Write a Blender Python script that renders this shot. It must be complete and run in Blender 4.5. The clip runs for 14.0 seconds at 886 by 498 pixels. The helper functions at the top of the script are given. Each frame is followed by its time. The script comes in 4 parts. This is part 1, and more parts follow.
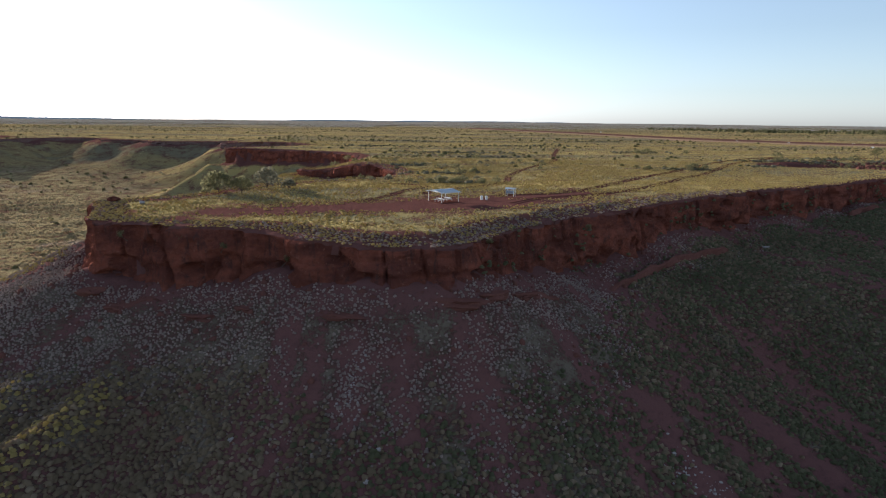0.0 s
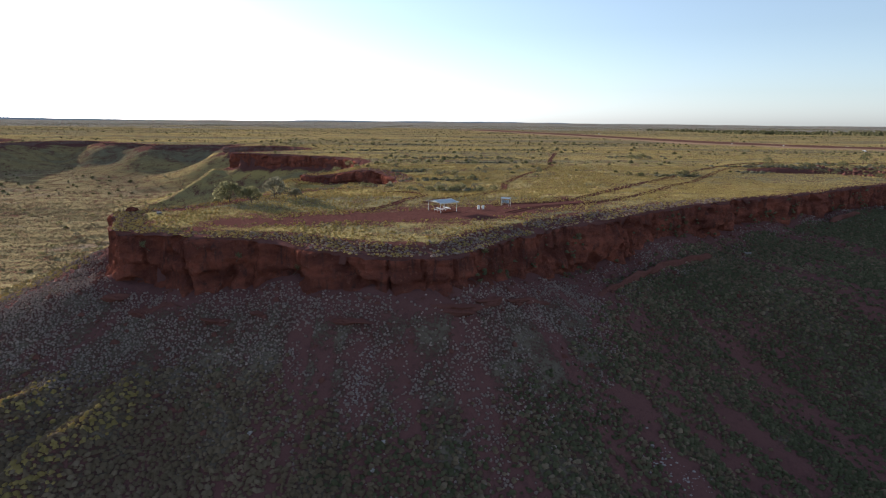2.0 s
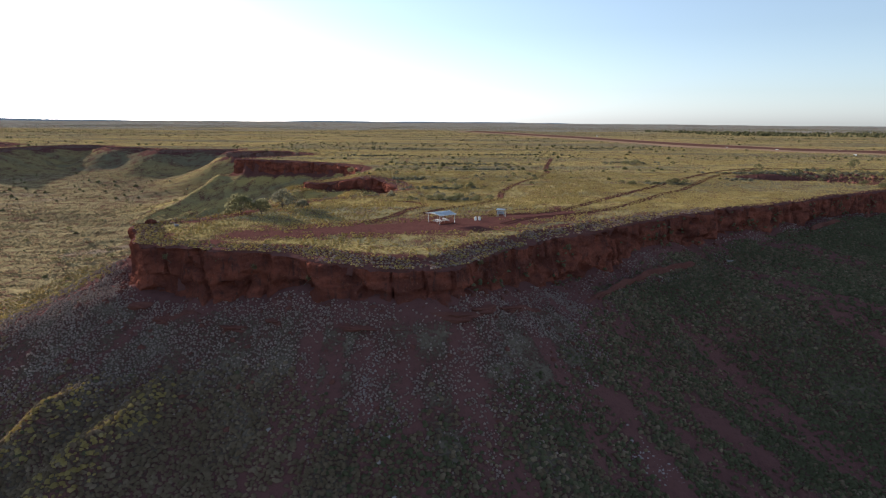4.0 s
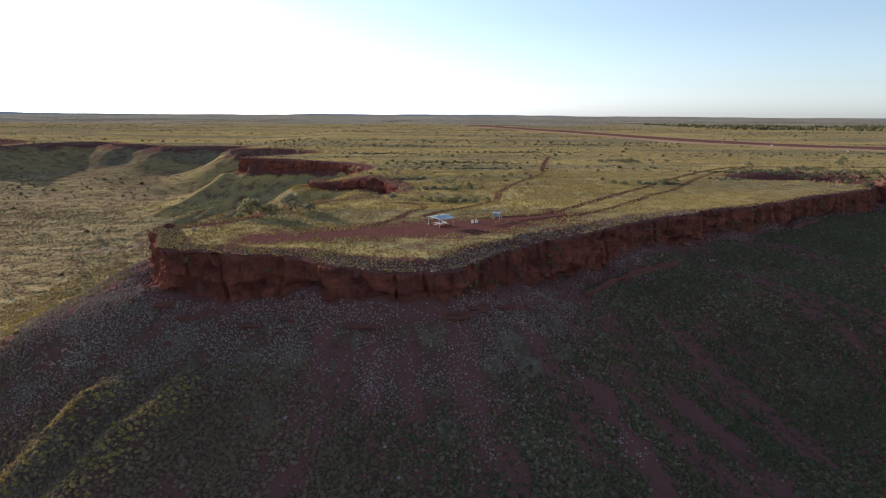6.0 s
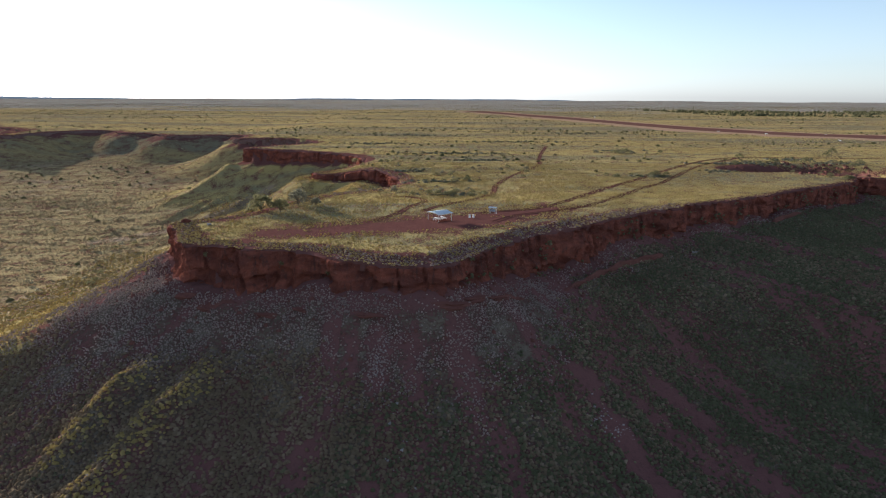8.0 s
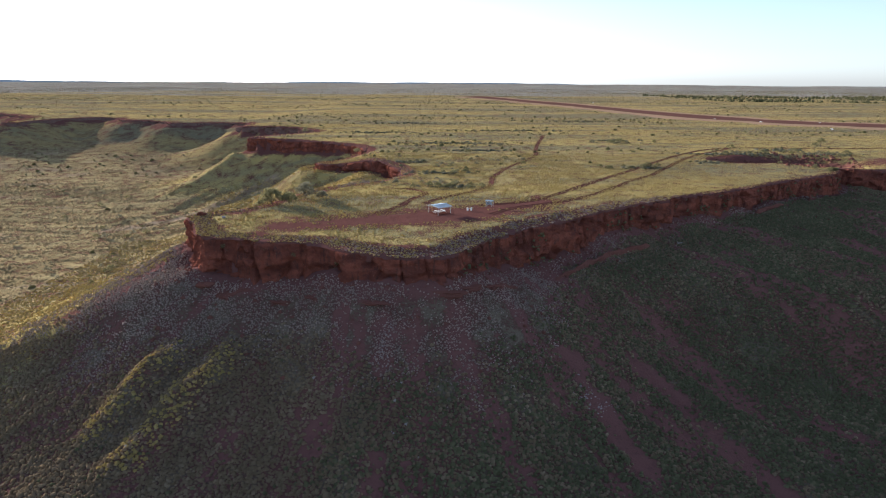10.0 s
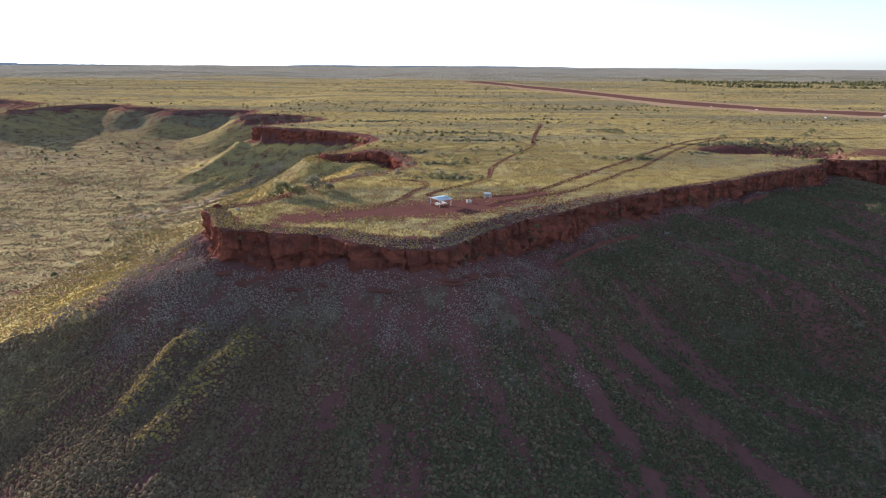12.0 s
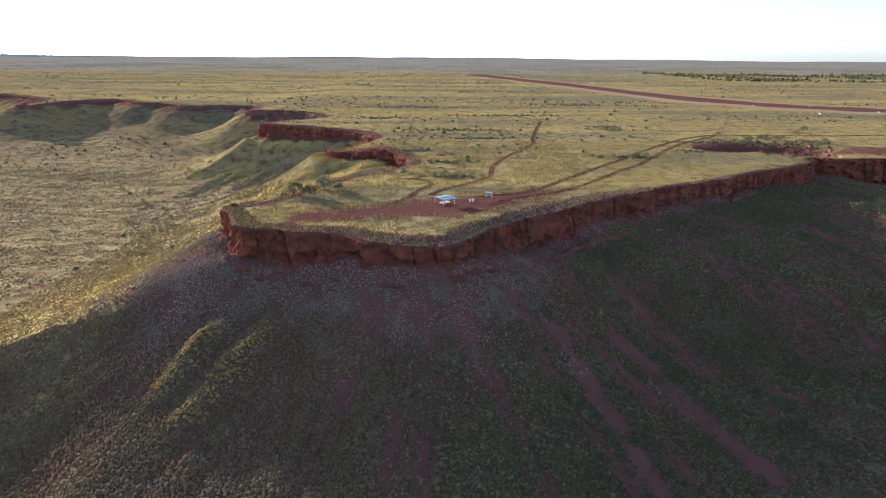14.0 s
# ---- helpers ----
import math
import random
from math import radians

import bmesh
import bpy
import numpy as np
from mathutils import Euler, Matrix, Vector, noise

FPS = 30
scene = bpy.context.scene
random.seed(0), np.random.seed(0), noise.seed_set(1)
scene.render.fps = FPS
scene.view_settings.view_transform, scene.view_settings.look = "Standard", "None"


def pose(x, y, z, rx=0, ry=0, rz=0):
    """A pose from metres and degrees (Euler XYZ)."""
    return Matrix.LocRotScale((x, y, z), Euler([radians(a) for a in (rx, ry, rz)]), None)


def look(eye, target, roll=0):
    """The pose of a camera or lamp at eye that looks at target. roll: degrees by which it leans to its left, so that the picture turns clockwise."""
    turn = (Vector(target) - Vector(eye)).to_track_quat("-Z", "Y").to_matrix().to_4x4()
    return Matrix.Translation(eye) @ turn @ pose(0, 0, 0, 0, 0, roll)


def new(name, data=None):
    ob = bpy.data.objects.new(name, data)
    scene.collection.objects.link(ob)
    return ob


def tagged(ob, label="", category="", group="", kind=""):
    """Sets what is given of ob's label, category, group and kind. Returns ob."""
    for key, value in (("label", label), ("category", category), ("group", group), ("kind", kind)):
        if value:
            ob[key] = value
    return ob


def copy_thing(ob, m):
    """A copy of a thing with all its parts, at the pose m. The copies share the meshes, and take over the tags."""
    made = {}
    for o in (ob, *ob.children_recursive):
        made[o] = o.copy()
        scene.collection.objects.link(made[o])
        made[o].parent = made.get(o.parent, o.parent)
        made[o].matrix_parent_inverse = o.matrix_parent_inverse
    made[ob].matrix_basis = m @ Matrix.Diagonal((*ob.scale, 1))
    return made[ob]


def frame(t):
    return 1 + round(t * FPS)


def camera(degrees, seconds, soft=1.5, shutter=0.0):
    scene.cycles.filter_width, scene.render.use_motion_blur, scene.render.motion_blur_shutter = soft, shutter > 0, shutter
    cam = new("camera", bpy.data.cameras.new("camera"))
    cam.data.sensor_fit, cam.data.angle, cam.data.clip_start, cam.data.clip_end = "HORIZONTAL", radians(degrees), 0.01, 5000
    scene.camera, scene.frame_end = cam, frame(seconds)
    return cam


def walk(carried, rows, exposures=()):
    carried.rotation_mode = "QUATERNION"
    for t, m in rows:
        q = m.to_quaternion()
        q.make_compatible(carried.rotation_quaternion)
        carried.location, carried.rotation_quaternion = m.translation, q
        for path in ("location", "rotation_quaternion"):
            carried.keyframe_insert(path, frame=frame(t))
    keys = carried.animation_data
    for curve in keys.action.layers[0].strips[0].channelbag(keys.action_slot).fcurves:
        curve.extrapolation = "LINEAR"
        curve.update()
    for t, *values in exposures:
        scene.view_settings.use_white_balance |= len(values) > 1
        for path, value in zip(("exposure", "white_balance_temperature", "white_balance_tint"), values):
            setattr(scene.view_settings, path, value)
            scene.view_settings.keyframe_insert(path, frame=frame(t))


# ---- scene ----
cam = camera(73.0, 14.0, 1.15)
METRES, EYE, TILT, LEAN, TURN = 76.0, 18.0, -12.15, -0.62, 0.0
ROWS = [
    (0.0, 0.0, 0.0, 0.0, 0.0, 0.0, -0.0),
    (0.5, 0.0004, -0.0254, 0.0048, -0.01, -0.01, 0.01),
    (1.0, 0.0008, -0.0515, 0.0098, -0.02, -0.01, 0.03),
    (1.5, 0.0015, -0.0788, 0.015, -0.02, 0.01, 0.03),
    (2.0, 0.0021, -0.107, 0.0212, -0.03, 0.01, 0.05),
    (2.5, 0.0026, -0.1367, 0.0288, -0.04, 0.02, 0.08),
    (3.0, 0.0031, -0.1672, 0.0368, -0.06, 0.02, 0.09),
    (5.5, 0.0061, -0.3307, 0.0755, -0.05, -0.36, 0.22),
    (6.0, 0.0072, -0.3656, 0.0838, -0.05, -0.72, 0.25),
    (6.5, 0.0084, -0.4015, 0.0916, -0.06, -1.07, 0.29),
    (7.0, 0.0093, -0.4387, 0.1003, -0.06, -1.44, 0.28),
    (7.5, 0.0101, -0.4763, 0.1094, -0.07, -1.81, 0.29),
    (8.0, 0.011, -0.5142, 0.1184, -0.07, -2.19, 0.27),
    (10.5, 0.0086, -0.703, 0.1615, -0.15, -4.1, 0.23),
    (11.0, 0.0072, -0.7417, 0.1704, -0.16, -4.49, 0.22),
    (11.5, 0.0054, -0.781, 0.1798, -0.17, -4.88, 0.22),
    (12.0, 0.003, -0.8199, 0.189, -0.18, -5.25, 0.21),
    (12.5, -0.0001, -0.856, 0.1977, -0.17, -5.61, 0.2),
    (13.0, -0.0048, -0.8948, 0.2071, -0.17, -5.96, 0.2),
    (13.5, -0.0096, -0.9339, 0.2169, -0.17, -6.03, 0.19),
    (14.0, -0.0154, -0.9728, 0.2251, -0.18, -6.04, 0.18),
]
walk(cam, [(t, pose(0, 0, EYE, TILT, LEAN, TURN) @ pose(METRES * x, METRES * y, METRES * z, 90 + pitch, roll, yaw)) for t, x, y, z, yaw, pitch, roll in ROWS],
     [(0.0, 1.0, 5130, 10), (5.5, 1.0, 5130, 10), (8.0, 1.14, 5080, 10), (10.5, 1.44, 5020, 10), (14.0, 1.6, 5000, 10)])

# ---- light ----
SUN_AZ, SUN_EL = 45.5, 11.0          # degrees left of the first view, degrees up
world = bpy.data.worlds.new("sky")
scene.world = world
world.use_nodes = True
wn = world.node_tree.nodes
sky = wn.new("ShaderNodeTexSky")
sky.sky_type = "NISHITA"
sky.sun_disc = False
sky.sun_elevation = radians(SUN_EL)
sky.sun_rotation = radians(-SUN_AZ)
sky.air_density, sky.dust_density, sky.ozone_density = 1.0, 0.5, 1.0
wn["Background"].inputs["Strength"].default_value = 0.091
fade = wn.new("ShaderNodeHueSaturation")
fade.inputs["Saturation"].default_value = 0.50
world.node_tree.links.new(sky.outputs[0], fade.inputs["Color"])
world.node_tree.links.new(fade.outputs[0], wn["Background"].inputs["Color"])
lamp = bpy.data.lights.new("sun", "SUN")
lamp.energy, lamp.angle, lamp.color = 5.0, radians(0.6), (1.0, 0.80, 0.56)
to_sun = Vector((-math.sin(radians(SUN_AZ)) * math.cos(radians(SUN_EL)),
                 math.cos(radians(SUN_AZ)) * math.cos(radians(SUN_EL)), math.sin(radians(SUN_EL))))
new("sun", lamp).matrix_world = look((0, 0, 200), Vector((0, 0, 200)) - to_sun)

# ---- small tools ----
rng = np.random.default_rng(7)


def lattice(ix, iy, seed):
    n = (ix.astype(np.int64) * 374761393 + iy.astype(np.int64) * 668265263 + seed * 974634777) & 0xFFFFFFFF
    n = ((n ^ (n >> 13)) * 1274126177) & 0xFFFFFFFF
    return ((n ^ (n >> 16)) & 0xFFFF) / 65535.0


def vnoise(x, y, seed=0):
    """Smooth noise, 0 to 1."""
    x, y = np.asarray(x, float), np.asarray(y, float)
    fx, fy = np.floor(x), np.floor(y)
    u, v = x - fx, y - fy
    u, v = u * u * (3 - 2 * u), v * v * (3 - 2 * v)
    a, b = lattice(fx, fy, seed), lattice(fx + 1, fy, seed)
    c, d = lattice(fx, fy + 1, seed), lattice(fx + 1, fy + 1, seed)
    return (a * (1 - u) + b * u) * (1 - v) + (c * (1 - u) + d * u) * v


def fbm(x, y, seed=0, octaves=4):
    total, amp, norm = 0.0, 1.0, 0.0
    for k in range(octaves):
        total = total + amp * vnoise(np.asarray(x) * 2 ** k, np.asarray(y) * 2 ** k, seed + 17 * k)
        norm += amp
        amp *= 0.5
    return total / norm


def smooth(a, b, x):
    t = np.clip((np.asarray(x, float) - a) / (b - a), 0, 1)
    return t * t * (3 - 2 * t)


def spline(points, step):
    """A smooth line through points, in even steps."""
    p = np.array(points, float)
    p = np.vstack([2 * p[0] - p[1], p, 2 * p[-1] - p[-2]])
    out = []
    for i in range(1, len(p) - 2):
        n = max(2, int(min(np.linalg.norm(p[i + 1] - p[i]) / step, 12)) + 1)
        t = np.linspace(0, 1, n, endpoint=False)[:, None]
        out.append(0.5 * (2 * p[i] + (p[i + 1] - p[i - 1]) * t + (2 * p[i - 1] - 5 * p[i] + 4 * p[i + 1] - p[i + 2]) * t ** 2
                          + (3 * p[i] - p[i - 1] - 3 * p[i + 1] + p[i + 2]) * t ** 3))
    return np.vstack(out + [p[-2:-1]])


def leaves(px, py, most=1500):
    """Splits many points into small neighbourhoods."""
    stack, out = [np.arange(len(px))], []
    while stack:
        k = stack.pop()
        if len(k) <= most:
            out.append(k)
            continue
        v = px[k] if np.ptp(px[k]) > np.ptp(py[k]) else py[k]
        o = np.argsort(v, kind="stable")
        stack += [k[o[:len(k) // 2]], k[o[len(k) // 2:]]]
    return out


def nearest(px, py, line):
    """Distance, arc length and side of the nearest place of a line, for many points at once."""
    px, py = np.asarray(px, float).ravel(), np.asarray(py, float).ravel()
    dist, arc, side = np.zeros(px.shape), np.zeros(px.shape), np.zeros(px.shape)
    a, b = line[:-1, :2], line[1:, :2]
    e = b - a
    length = np.hypot(e[:, 0], e[:, 1])
    run = np.concatenate([[0], np.cumsum(length)])
    for k in leaves(px, py):
        x, y = px[k], py[k]
        cx, cy = (x.min() + x.max()) / 2, (y.min() + y.max()) / 2
        reach = math.hypot(np.ptp(x), np.ptp(y)) / 2
        t = np.clip(((cx - a[:, 0]) * e[:, 0] + (cy - a[:, 1]) * e[:, 1]) / (length * length), 0, 1)
        dc = np.hypot(cx - a[:, 0] - t * e[:, 0], cy - a[:, 1] - t * e[:, 1])
        best, ar, sd = np.full(x.shape, 1e18), np.zeros(x.shape), np.zeros(x.shape)
        for i in np.nonzero(dc <= dc.min() + 2 * reach + 1e-6)[0]:
            t = np.clip(((x - a[i, 0]) * e[i, 0] + (y - a[i, 1]) * e[i, 1]) / (length[i] * length[i]), 0, 1)
            dx, dy = x - a[i, 0] - t * e[i, 0], y - a[i, 1] - t * e[i, 1]
            q = dx * dx + dy * dy
            m = q < best
            best[m], ar[m], sd[m] = q[m], (run[i] + t * length[i])[m], (e[i, 0] * dy - e[i, 1] * dx)[m]
        dist[k], arc[k], side[k] = np.sqrt(best), ar, sd
    return dist, arc, side


def inside(px, py, ring):
    """Which points lie inside a closed ring."""
    px, py = np.asarray(px, float).ravel(), np.asarray(py, float).ravel()
    odd = np.zeros(px.shape, bool)
    a, b = ring, np.roll(ring, -1, axis=0)
    lo, hi, far = np.minimum(a[:, 1], b[:, 1]), np.maximum(a[:, 1], b[:, 1]), np.maximum(a[:, 0], b[:, 0])
    for k in leaves(px, py):
        x, y = px[k], py[k]
        o = np.zeros(x.shape, bool)
        for i in np.nonzero((hi >= y.min()) & (lo <= y.max()) & (far >= x.min()) & (hi > lo))[0]:
            o ^= ((a[i, 1] > y) != (b[i, 1] > y)) & (x < (b[i, 0] - a[i, 0]) * (y - a[i, 1]) / (b[i, 1] - a[i, 1]) + a[i, 0])
        odd[k] = o
    return odd


def mesh_from(name, verts, faces, material, smooth_shade=True):
    """A mesh from arrays: verts n x 3, faces m x 3 or m x 4."""
    verts, faces = np.asarray(verts, np.float32), np.asarray(faces, np.int32)
    me = bpy.data.meshes.new(name)
    me.vertices.add(len(verts))
    me.vertices.foreach_set("co", verts.ravel())
    k = faces.shape[1]
    me.loops.add(faces.size)
    me.loops.foreach_set("vertex_index", faces.ravel())
    me.polygons.add(len(faces))
    me.polygons.foreach_set("loop_start", np.arange(0, faces.size, k, dtype=np.int32))
    me.polygons.foreach_set("use_smooth", np.full(len(faces), smooth_shade))
    me.update(calc_edges=True)
    me.materials.append(material)
    return me


def layer(me, name, values):
    me.attributes.new(name, "FLOAT", "POINT").data.foreach_set("value", np.asarray(values, np.float32).ravel())


def part(name, bm, material, parent, label=""):
    me = bpy.data.meshes.new(name)
    bm.to_mesh(me)
    bm.free()
    me.materials.append(material)
    ob = new(name, me)
    ob.parent = parent
    return tagged(ob, label)


def thing(name, at, turn, label, category, group=""):
    ob = new(name)
    ob.matrix_basis = pose(*at, 0, 0, turn)
    return tagged(ob, label, category, group)


def box(bm, x0, x1, y0, y1, z0, z1, bevel=0.0):
    r = bmesh.ops.create_cube(bm, size=1, matrix=Matrix.Translation(((x0 + x1) / 2, (y0 + y1) / 2, (z0 + z1) / 2))
                              @ Matrix.Diagonal((x1 - x0, y1 - y0, z1 - z0, 1)))
    if bevel:
        edges = list({e for v in r["verts"] for e in v.link_edges})
        bmesh.ops.bevel(bm, geom=edges, offset=bevel, segments=1, affect="EDGES")
    return bm


def rod(bm, a, b, r0, r1, sides=8):
    a, b = Vector(a), Vector(b)
    m = Matrix.Translation((a + b) / 2) @ (b - a).to_track_quat("Z", "Y").to_matrix().to_4x4()
    bmesh.ops.create_cone(bm, cap_ends=True, segments=sides, radius1=r0, radius2=r1, depth=(b - a).length, matrix=m)
    return bm


# ---- materials ----
class Nodes:
    def __init__(self, name):
        self.mat = bpy.data.materials.new(name)
        self.mat.use_nodes = True
        self.tree = self.mat.node_tree
        self.bsdf = self.tree.nodes["Principled BSDF"]
        self.bsdf.inputs["Specular IOR Level"].default_value = 0.0

    def put(self, socket, value):
        if isinstance(value, bpy.types.NodeSocket):
            self.tree.links.new(value, socket)
        elif isinstance(value, (tuple, list)) and len(value) == 3 and len(socket.default_value) == 4:
            socket.default_value = (*value, 1)
        else:
            socket.default_value = value

    def coords(self, stretch=(1, 1, 1)):
        tc = self.tree.nodes.new("ShaderNodeNewGeometry")
        mp = self.tree.nodes.new("ShaderNodeMapping")
        mp.inputs["Scale"].default_value = stretch
        self.tree.links.new(tc.outputs["Position"], mp.inputs["Vector"])
        return mp.outputs[0]

    def noise(self, scale, detail=3.0, rough=0.55, stretch=(1, 1, 1), vector=None):
        n = self.tree.nodes.new("ShaderNodeTexNoise")
        n.inputs["Scale"].default_value, n.inputs["Detail"].default_value, n.inputs["Roughness"].default_value = scale, detail, rough
        self.tree.links.new(vector or self.coords(stretch), n.inputs["Vector"])
        return n.outputs["Fac"]

    def attr(self, name):
        n = self.tree.nodes.new("ShaderNodeAttribute")
        n.attribute_name = name
        return n.outputs["Fac"]

    def island(self):
        return self.tree.nodes.new("ShaderNodeNewGeometry").outputs["Random Per Island"]

    def math(self, op, a, b=0.0, clamp=False):
        n = self.tree.nodes.new("ShaderNodeMath")
        n.operation, n.use_clamp = op, clamp
        self.put(n.inputs[0], a)
        self.put(n.inputs[1], b)
        return n.outputs[0]

    def step(self, value, lo, hi, a=0.0, b=1.0):
        n = self.tree.nodes.new("ShaderNodeMapRange")
        n.interpolation_type = "SMOOTHSTEP"
        for k, v in zip((0, 1, 2, 3, 4), (value, lo, hi, a, b)):
            self.put(n.inputs[k], v)
        return n.outputs[0]

    def mix(self, f, a, b):
        n = self.tree.nodes.new("ShaderNodeMix")
        n.data_type = "RGBA"
        self.put(n.inputs[0], f)
        self.put(n.inputs[6], a)
        self.put(n.inputs[7], b)
        return n.outputs[2]

    def bump(self, height, strength, distance=0.1):
        n = self.tree.nodes.new("ShaderNodeBump")
        n.inputs["Strength"].default_value, n.inputs["Distance"].default_value = strength, distance
        self.tree.links.new(height, n.inputs["Height"])
        self.tree.links.new(n.outputs[0], self.bsdf.inputs["Normal"])
        return n.outputs[0]

    def done(self, colour, rough=0.9, metal=0.0):
        self.put(self.bsdf.inputs["Base Color"], colour)
        self.put(self.bsdf.inputs["Roughness"], rough)
        self.bsdf.inputs["Metallic"].default_value = metal
        return self.mat

    def leafy(self, colour, share=0.4):
        """Leaves and grass let light through."""
        self.put(self.bsdf.inputs["Base Color"], colour)
        self.bsdf.inputs["Roughness"].default_value = 0.7
        tr = self.tree.nodes.new("ShaderNodeBsdfTranslucent")
        self.put(tr.inputs["Color"], colour)
        ms = self.tree.nodes.new("ShaderNodeMixShader")
        ms.inputs[0].default_value = share
        self.tree.links.new(self.bsdf.outputs[0], ms.inputs[1])
        self.tree.links.new(tr.outputs[0], ms.inputs[2])
        self.tree.links.new(ms.outputs[0], self.tree.nodes["Material Output"].inputs["Surface"])
        return self.mat


def ground_material():
    n = Nodes("spinifex_ground")
    fine, mid, big = n.noise(1.9, 4, 0.65), n.noise(0.16, 5, 0.6), n.noise(0.014, 5, 0.6, (0.5, 1.2, 1))
    grain, far = n.noise(7.0, 3), n.noise(0.045, 4, 0.6, (0.4, 1.3, 1))
    soil = n.mix(grain, (0.105, 0.044, 0.036), (0.150, 0.067, 0.054))
    soil = n.mix(n.step(mid, 0.45, 0.8), soil, (0.15, 0.070, 0.055))
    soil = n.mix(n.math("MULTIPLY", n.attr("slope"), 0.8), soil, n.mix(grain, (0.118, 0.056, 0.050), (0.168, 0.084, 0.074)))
    soil = n.mix(n.step(n.noise(0.8, 5, 0.7), 0.48, 0.72, 0.0, 0.7), soil, (0.088, 0.046, 0.041))
    grass = n.mix(n.step(big, 0.38, 0.62), (0.365, 0.274, 0.096), (0.485, 0.370, 0.136))
    grass = n.mix(n.step(mid, 0.35, 0.7), grass, (0.365, 0.274, 0.096))
    grass = n.mix(n.step(far, 0.48, 0.66, 0.0, 0.8), grass, (0.20, 0.180, 0.105))
    grass = n.mix(n.step(n.noise(0.0075, 5, 0.6, (0.3, 1.6, 1)), 0.45, 0.60, 0.0, 0.75), grass, (0.175, 0.165, 0.105))
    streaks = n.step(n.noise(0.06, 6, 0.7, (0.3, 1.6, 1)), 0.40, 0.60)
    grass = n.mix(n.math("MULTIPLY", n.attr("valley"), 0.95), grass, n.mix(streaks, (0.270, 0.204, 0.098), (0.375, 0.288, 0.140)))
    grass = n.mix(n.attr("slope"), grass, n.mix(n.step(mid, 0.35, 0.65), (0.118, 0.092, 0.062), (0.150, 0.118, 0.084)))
    # distance haze put into the colour: grass greyed and paled in widening bands
    far_haze = n.step(n.noise(0.004, 6, 0.65, (0.25, 1.5, 1)), n.step(n.attr("distance"), 0.0, 1.0, 0.75, 0.30), n.step(n.attr("distance"), 0.0, 1.0, 0.85, 0.42), 0.0, 0.9)
    grass = n.mix(far_haze, grass, n.mix(n.step(n.noise(0.012, 5, 0.6, (0.25, 1.5, 1)), 0.4, 0.62), (0.22, 0.218, 0.185), (0.36, 0.34, 0.275)))
    cover = n.math("ADD", fine, n.math("MULTIPLY", n.math("SUBTRACT", mid, 0.5), 0.8))
    cover = n.math("SUBTRACT", cover, n.math("MULTIPLY", n.attr("bare"), 0.7))
    cover = n.step(cover, 0.32, 0.53)
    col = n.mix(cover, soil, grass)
    pale = n.mix(grain, (0.26, 0.18, 0.13), (0.34, 0.25, 0.185))
    col = n.mix(n.math("MULTIPLY", n.attr("pale"), n.step(mid, 0.3, 0.6), True), col, pale)
    n.bump(n.math("ADD", n.math("MULTIPLY", cover, 0.35), n.math("ADD", n.math("MULTIPLY", fine, 0.5), n.math("MULTIPLY", grain, 0.08))), 1.0, 0.45)
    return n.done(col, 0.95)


def cliff_material():
    n = Nodes("red_rock")
    band = n.noise(0.28, 5, 0.65, (0.5, 0.5, 1.1))
    streak = n.noise(0.6, 5, 0.7, (1.3, 1.3, 0.22))
    grain, grit = n.noise(1.6, 6, 0.7), n.noise(9.0, 4, 0.6)
    col = n.mix(n.step(band, 0.38, 0.66), (0.140, 0.051, 0.037), (0.262, 0.088, 0.056))
    col = n.mix(n.step(streak, 0.50, 0.72), col, (0.085, 0.044, 0.037))
    col = n.mix(n.step(grain, 0.56, 0.78), col, (0.34, 0.16, 0.105))
    col = n.mix(n.step(grit, 0.60, 0.78, 0.0, 0.5), col, (0.08, 0.045, 0.038))
    n.bump(n.math("ADD", n.math("MULTIPLY", grain, 0.9), n.math("MULTIPLY", grit, 0.15)), 1.0, 0.9)
    return n.done(col, 0.9)


def grass_material(name, a, b, c, share=0.35):
    n = Nodes(name)
    i = n.island()
    col = n.mix(n.step(i, 0.0, 0.6), a, b)
    col = n.mix(n.step(i, 0.7, 1.0), col, c)
    col = n.mix(n.step(n.noise(0.05, 3), 0.35, 0.65), col, n.mix(0.55, col, a))
    return n.leafy(col, share)


def dirt_material():
    n = Nodes("red_dirt")
    a, g = n.noise(0.3, 4), n.noise(5.0, 4)
    col = n.mix(n.step(a, 0.3, 0.7), (0.090, 0.034, 0.024), (0.130, 0.051, 0.036))
    col = n.mix(n.step(g, 0.55, 0.8), col, (0.15, 0.068, 0.050))
    n.bump(g, 0.5, 0.1)
    return n.done(col, 0.95)


def plain(name, colour, rough=0.5, metal=0.0, dirt=0.25):
    n = Nodes(name)
    g = n.noise(3.0, 4)
    col = n.mix(n.step(g, 0.45, 0.8, 0.0, dirt), colour, tuple(0.5 * v + 0.5 * w for v, w in zip(colour, (0.25, 0.12, 0.08))))
    n.bsdf.inputs["Specular IOR Level"].default_value = 0.4
    return n.done(col, rough, metal)


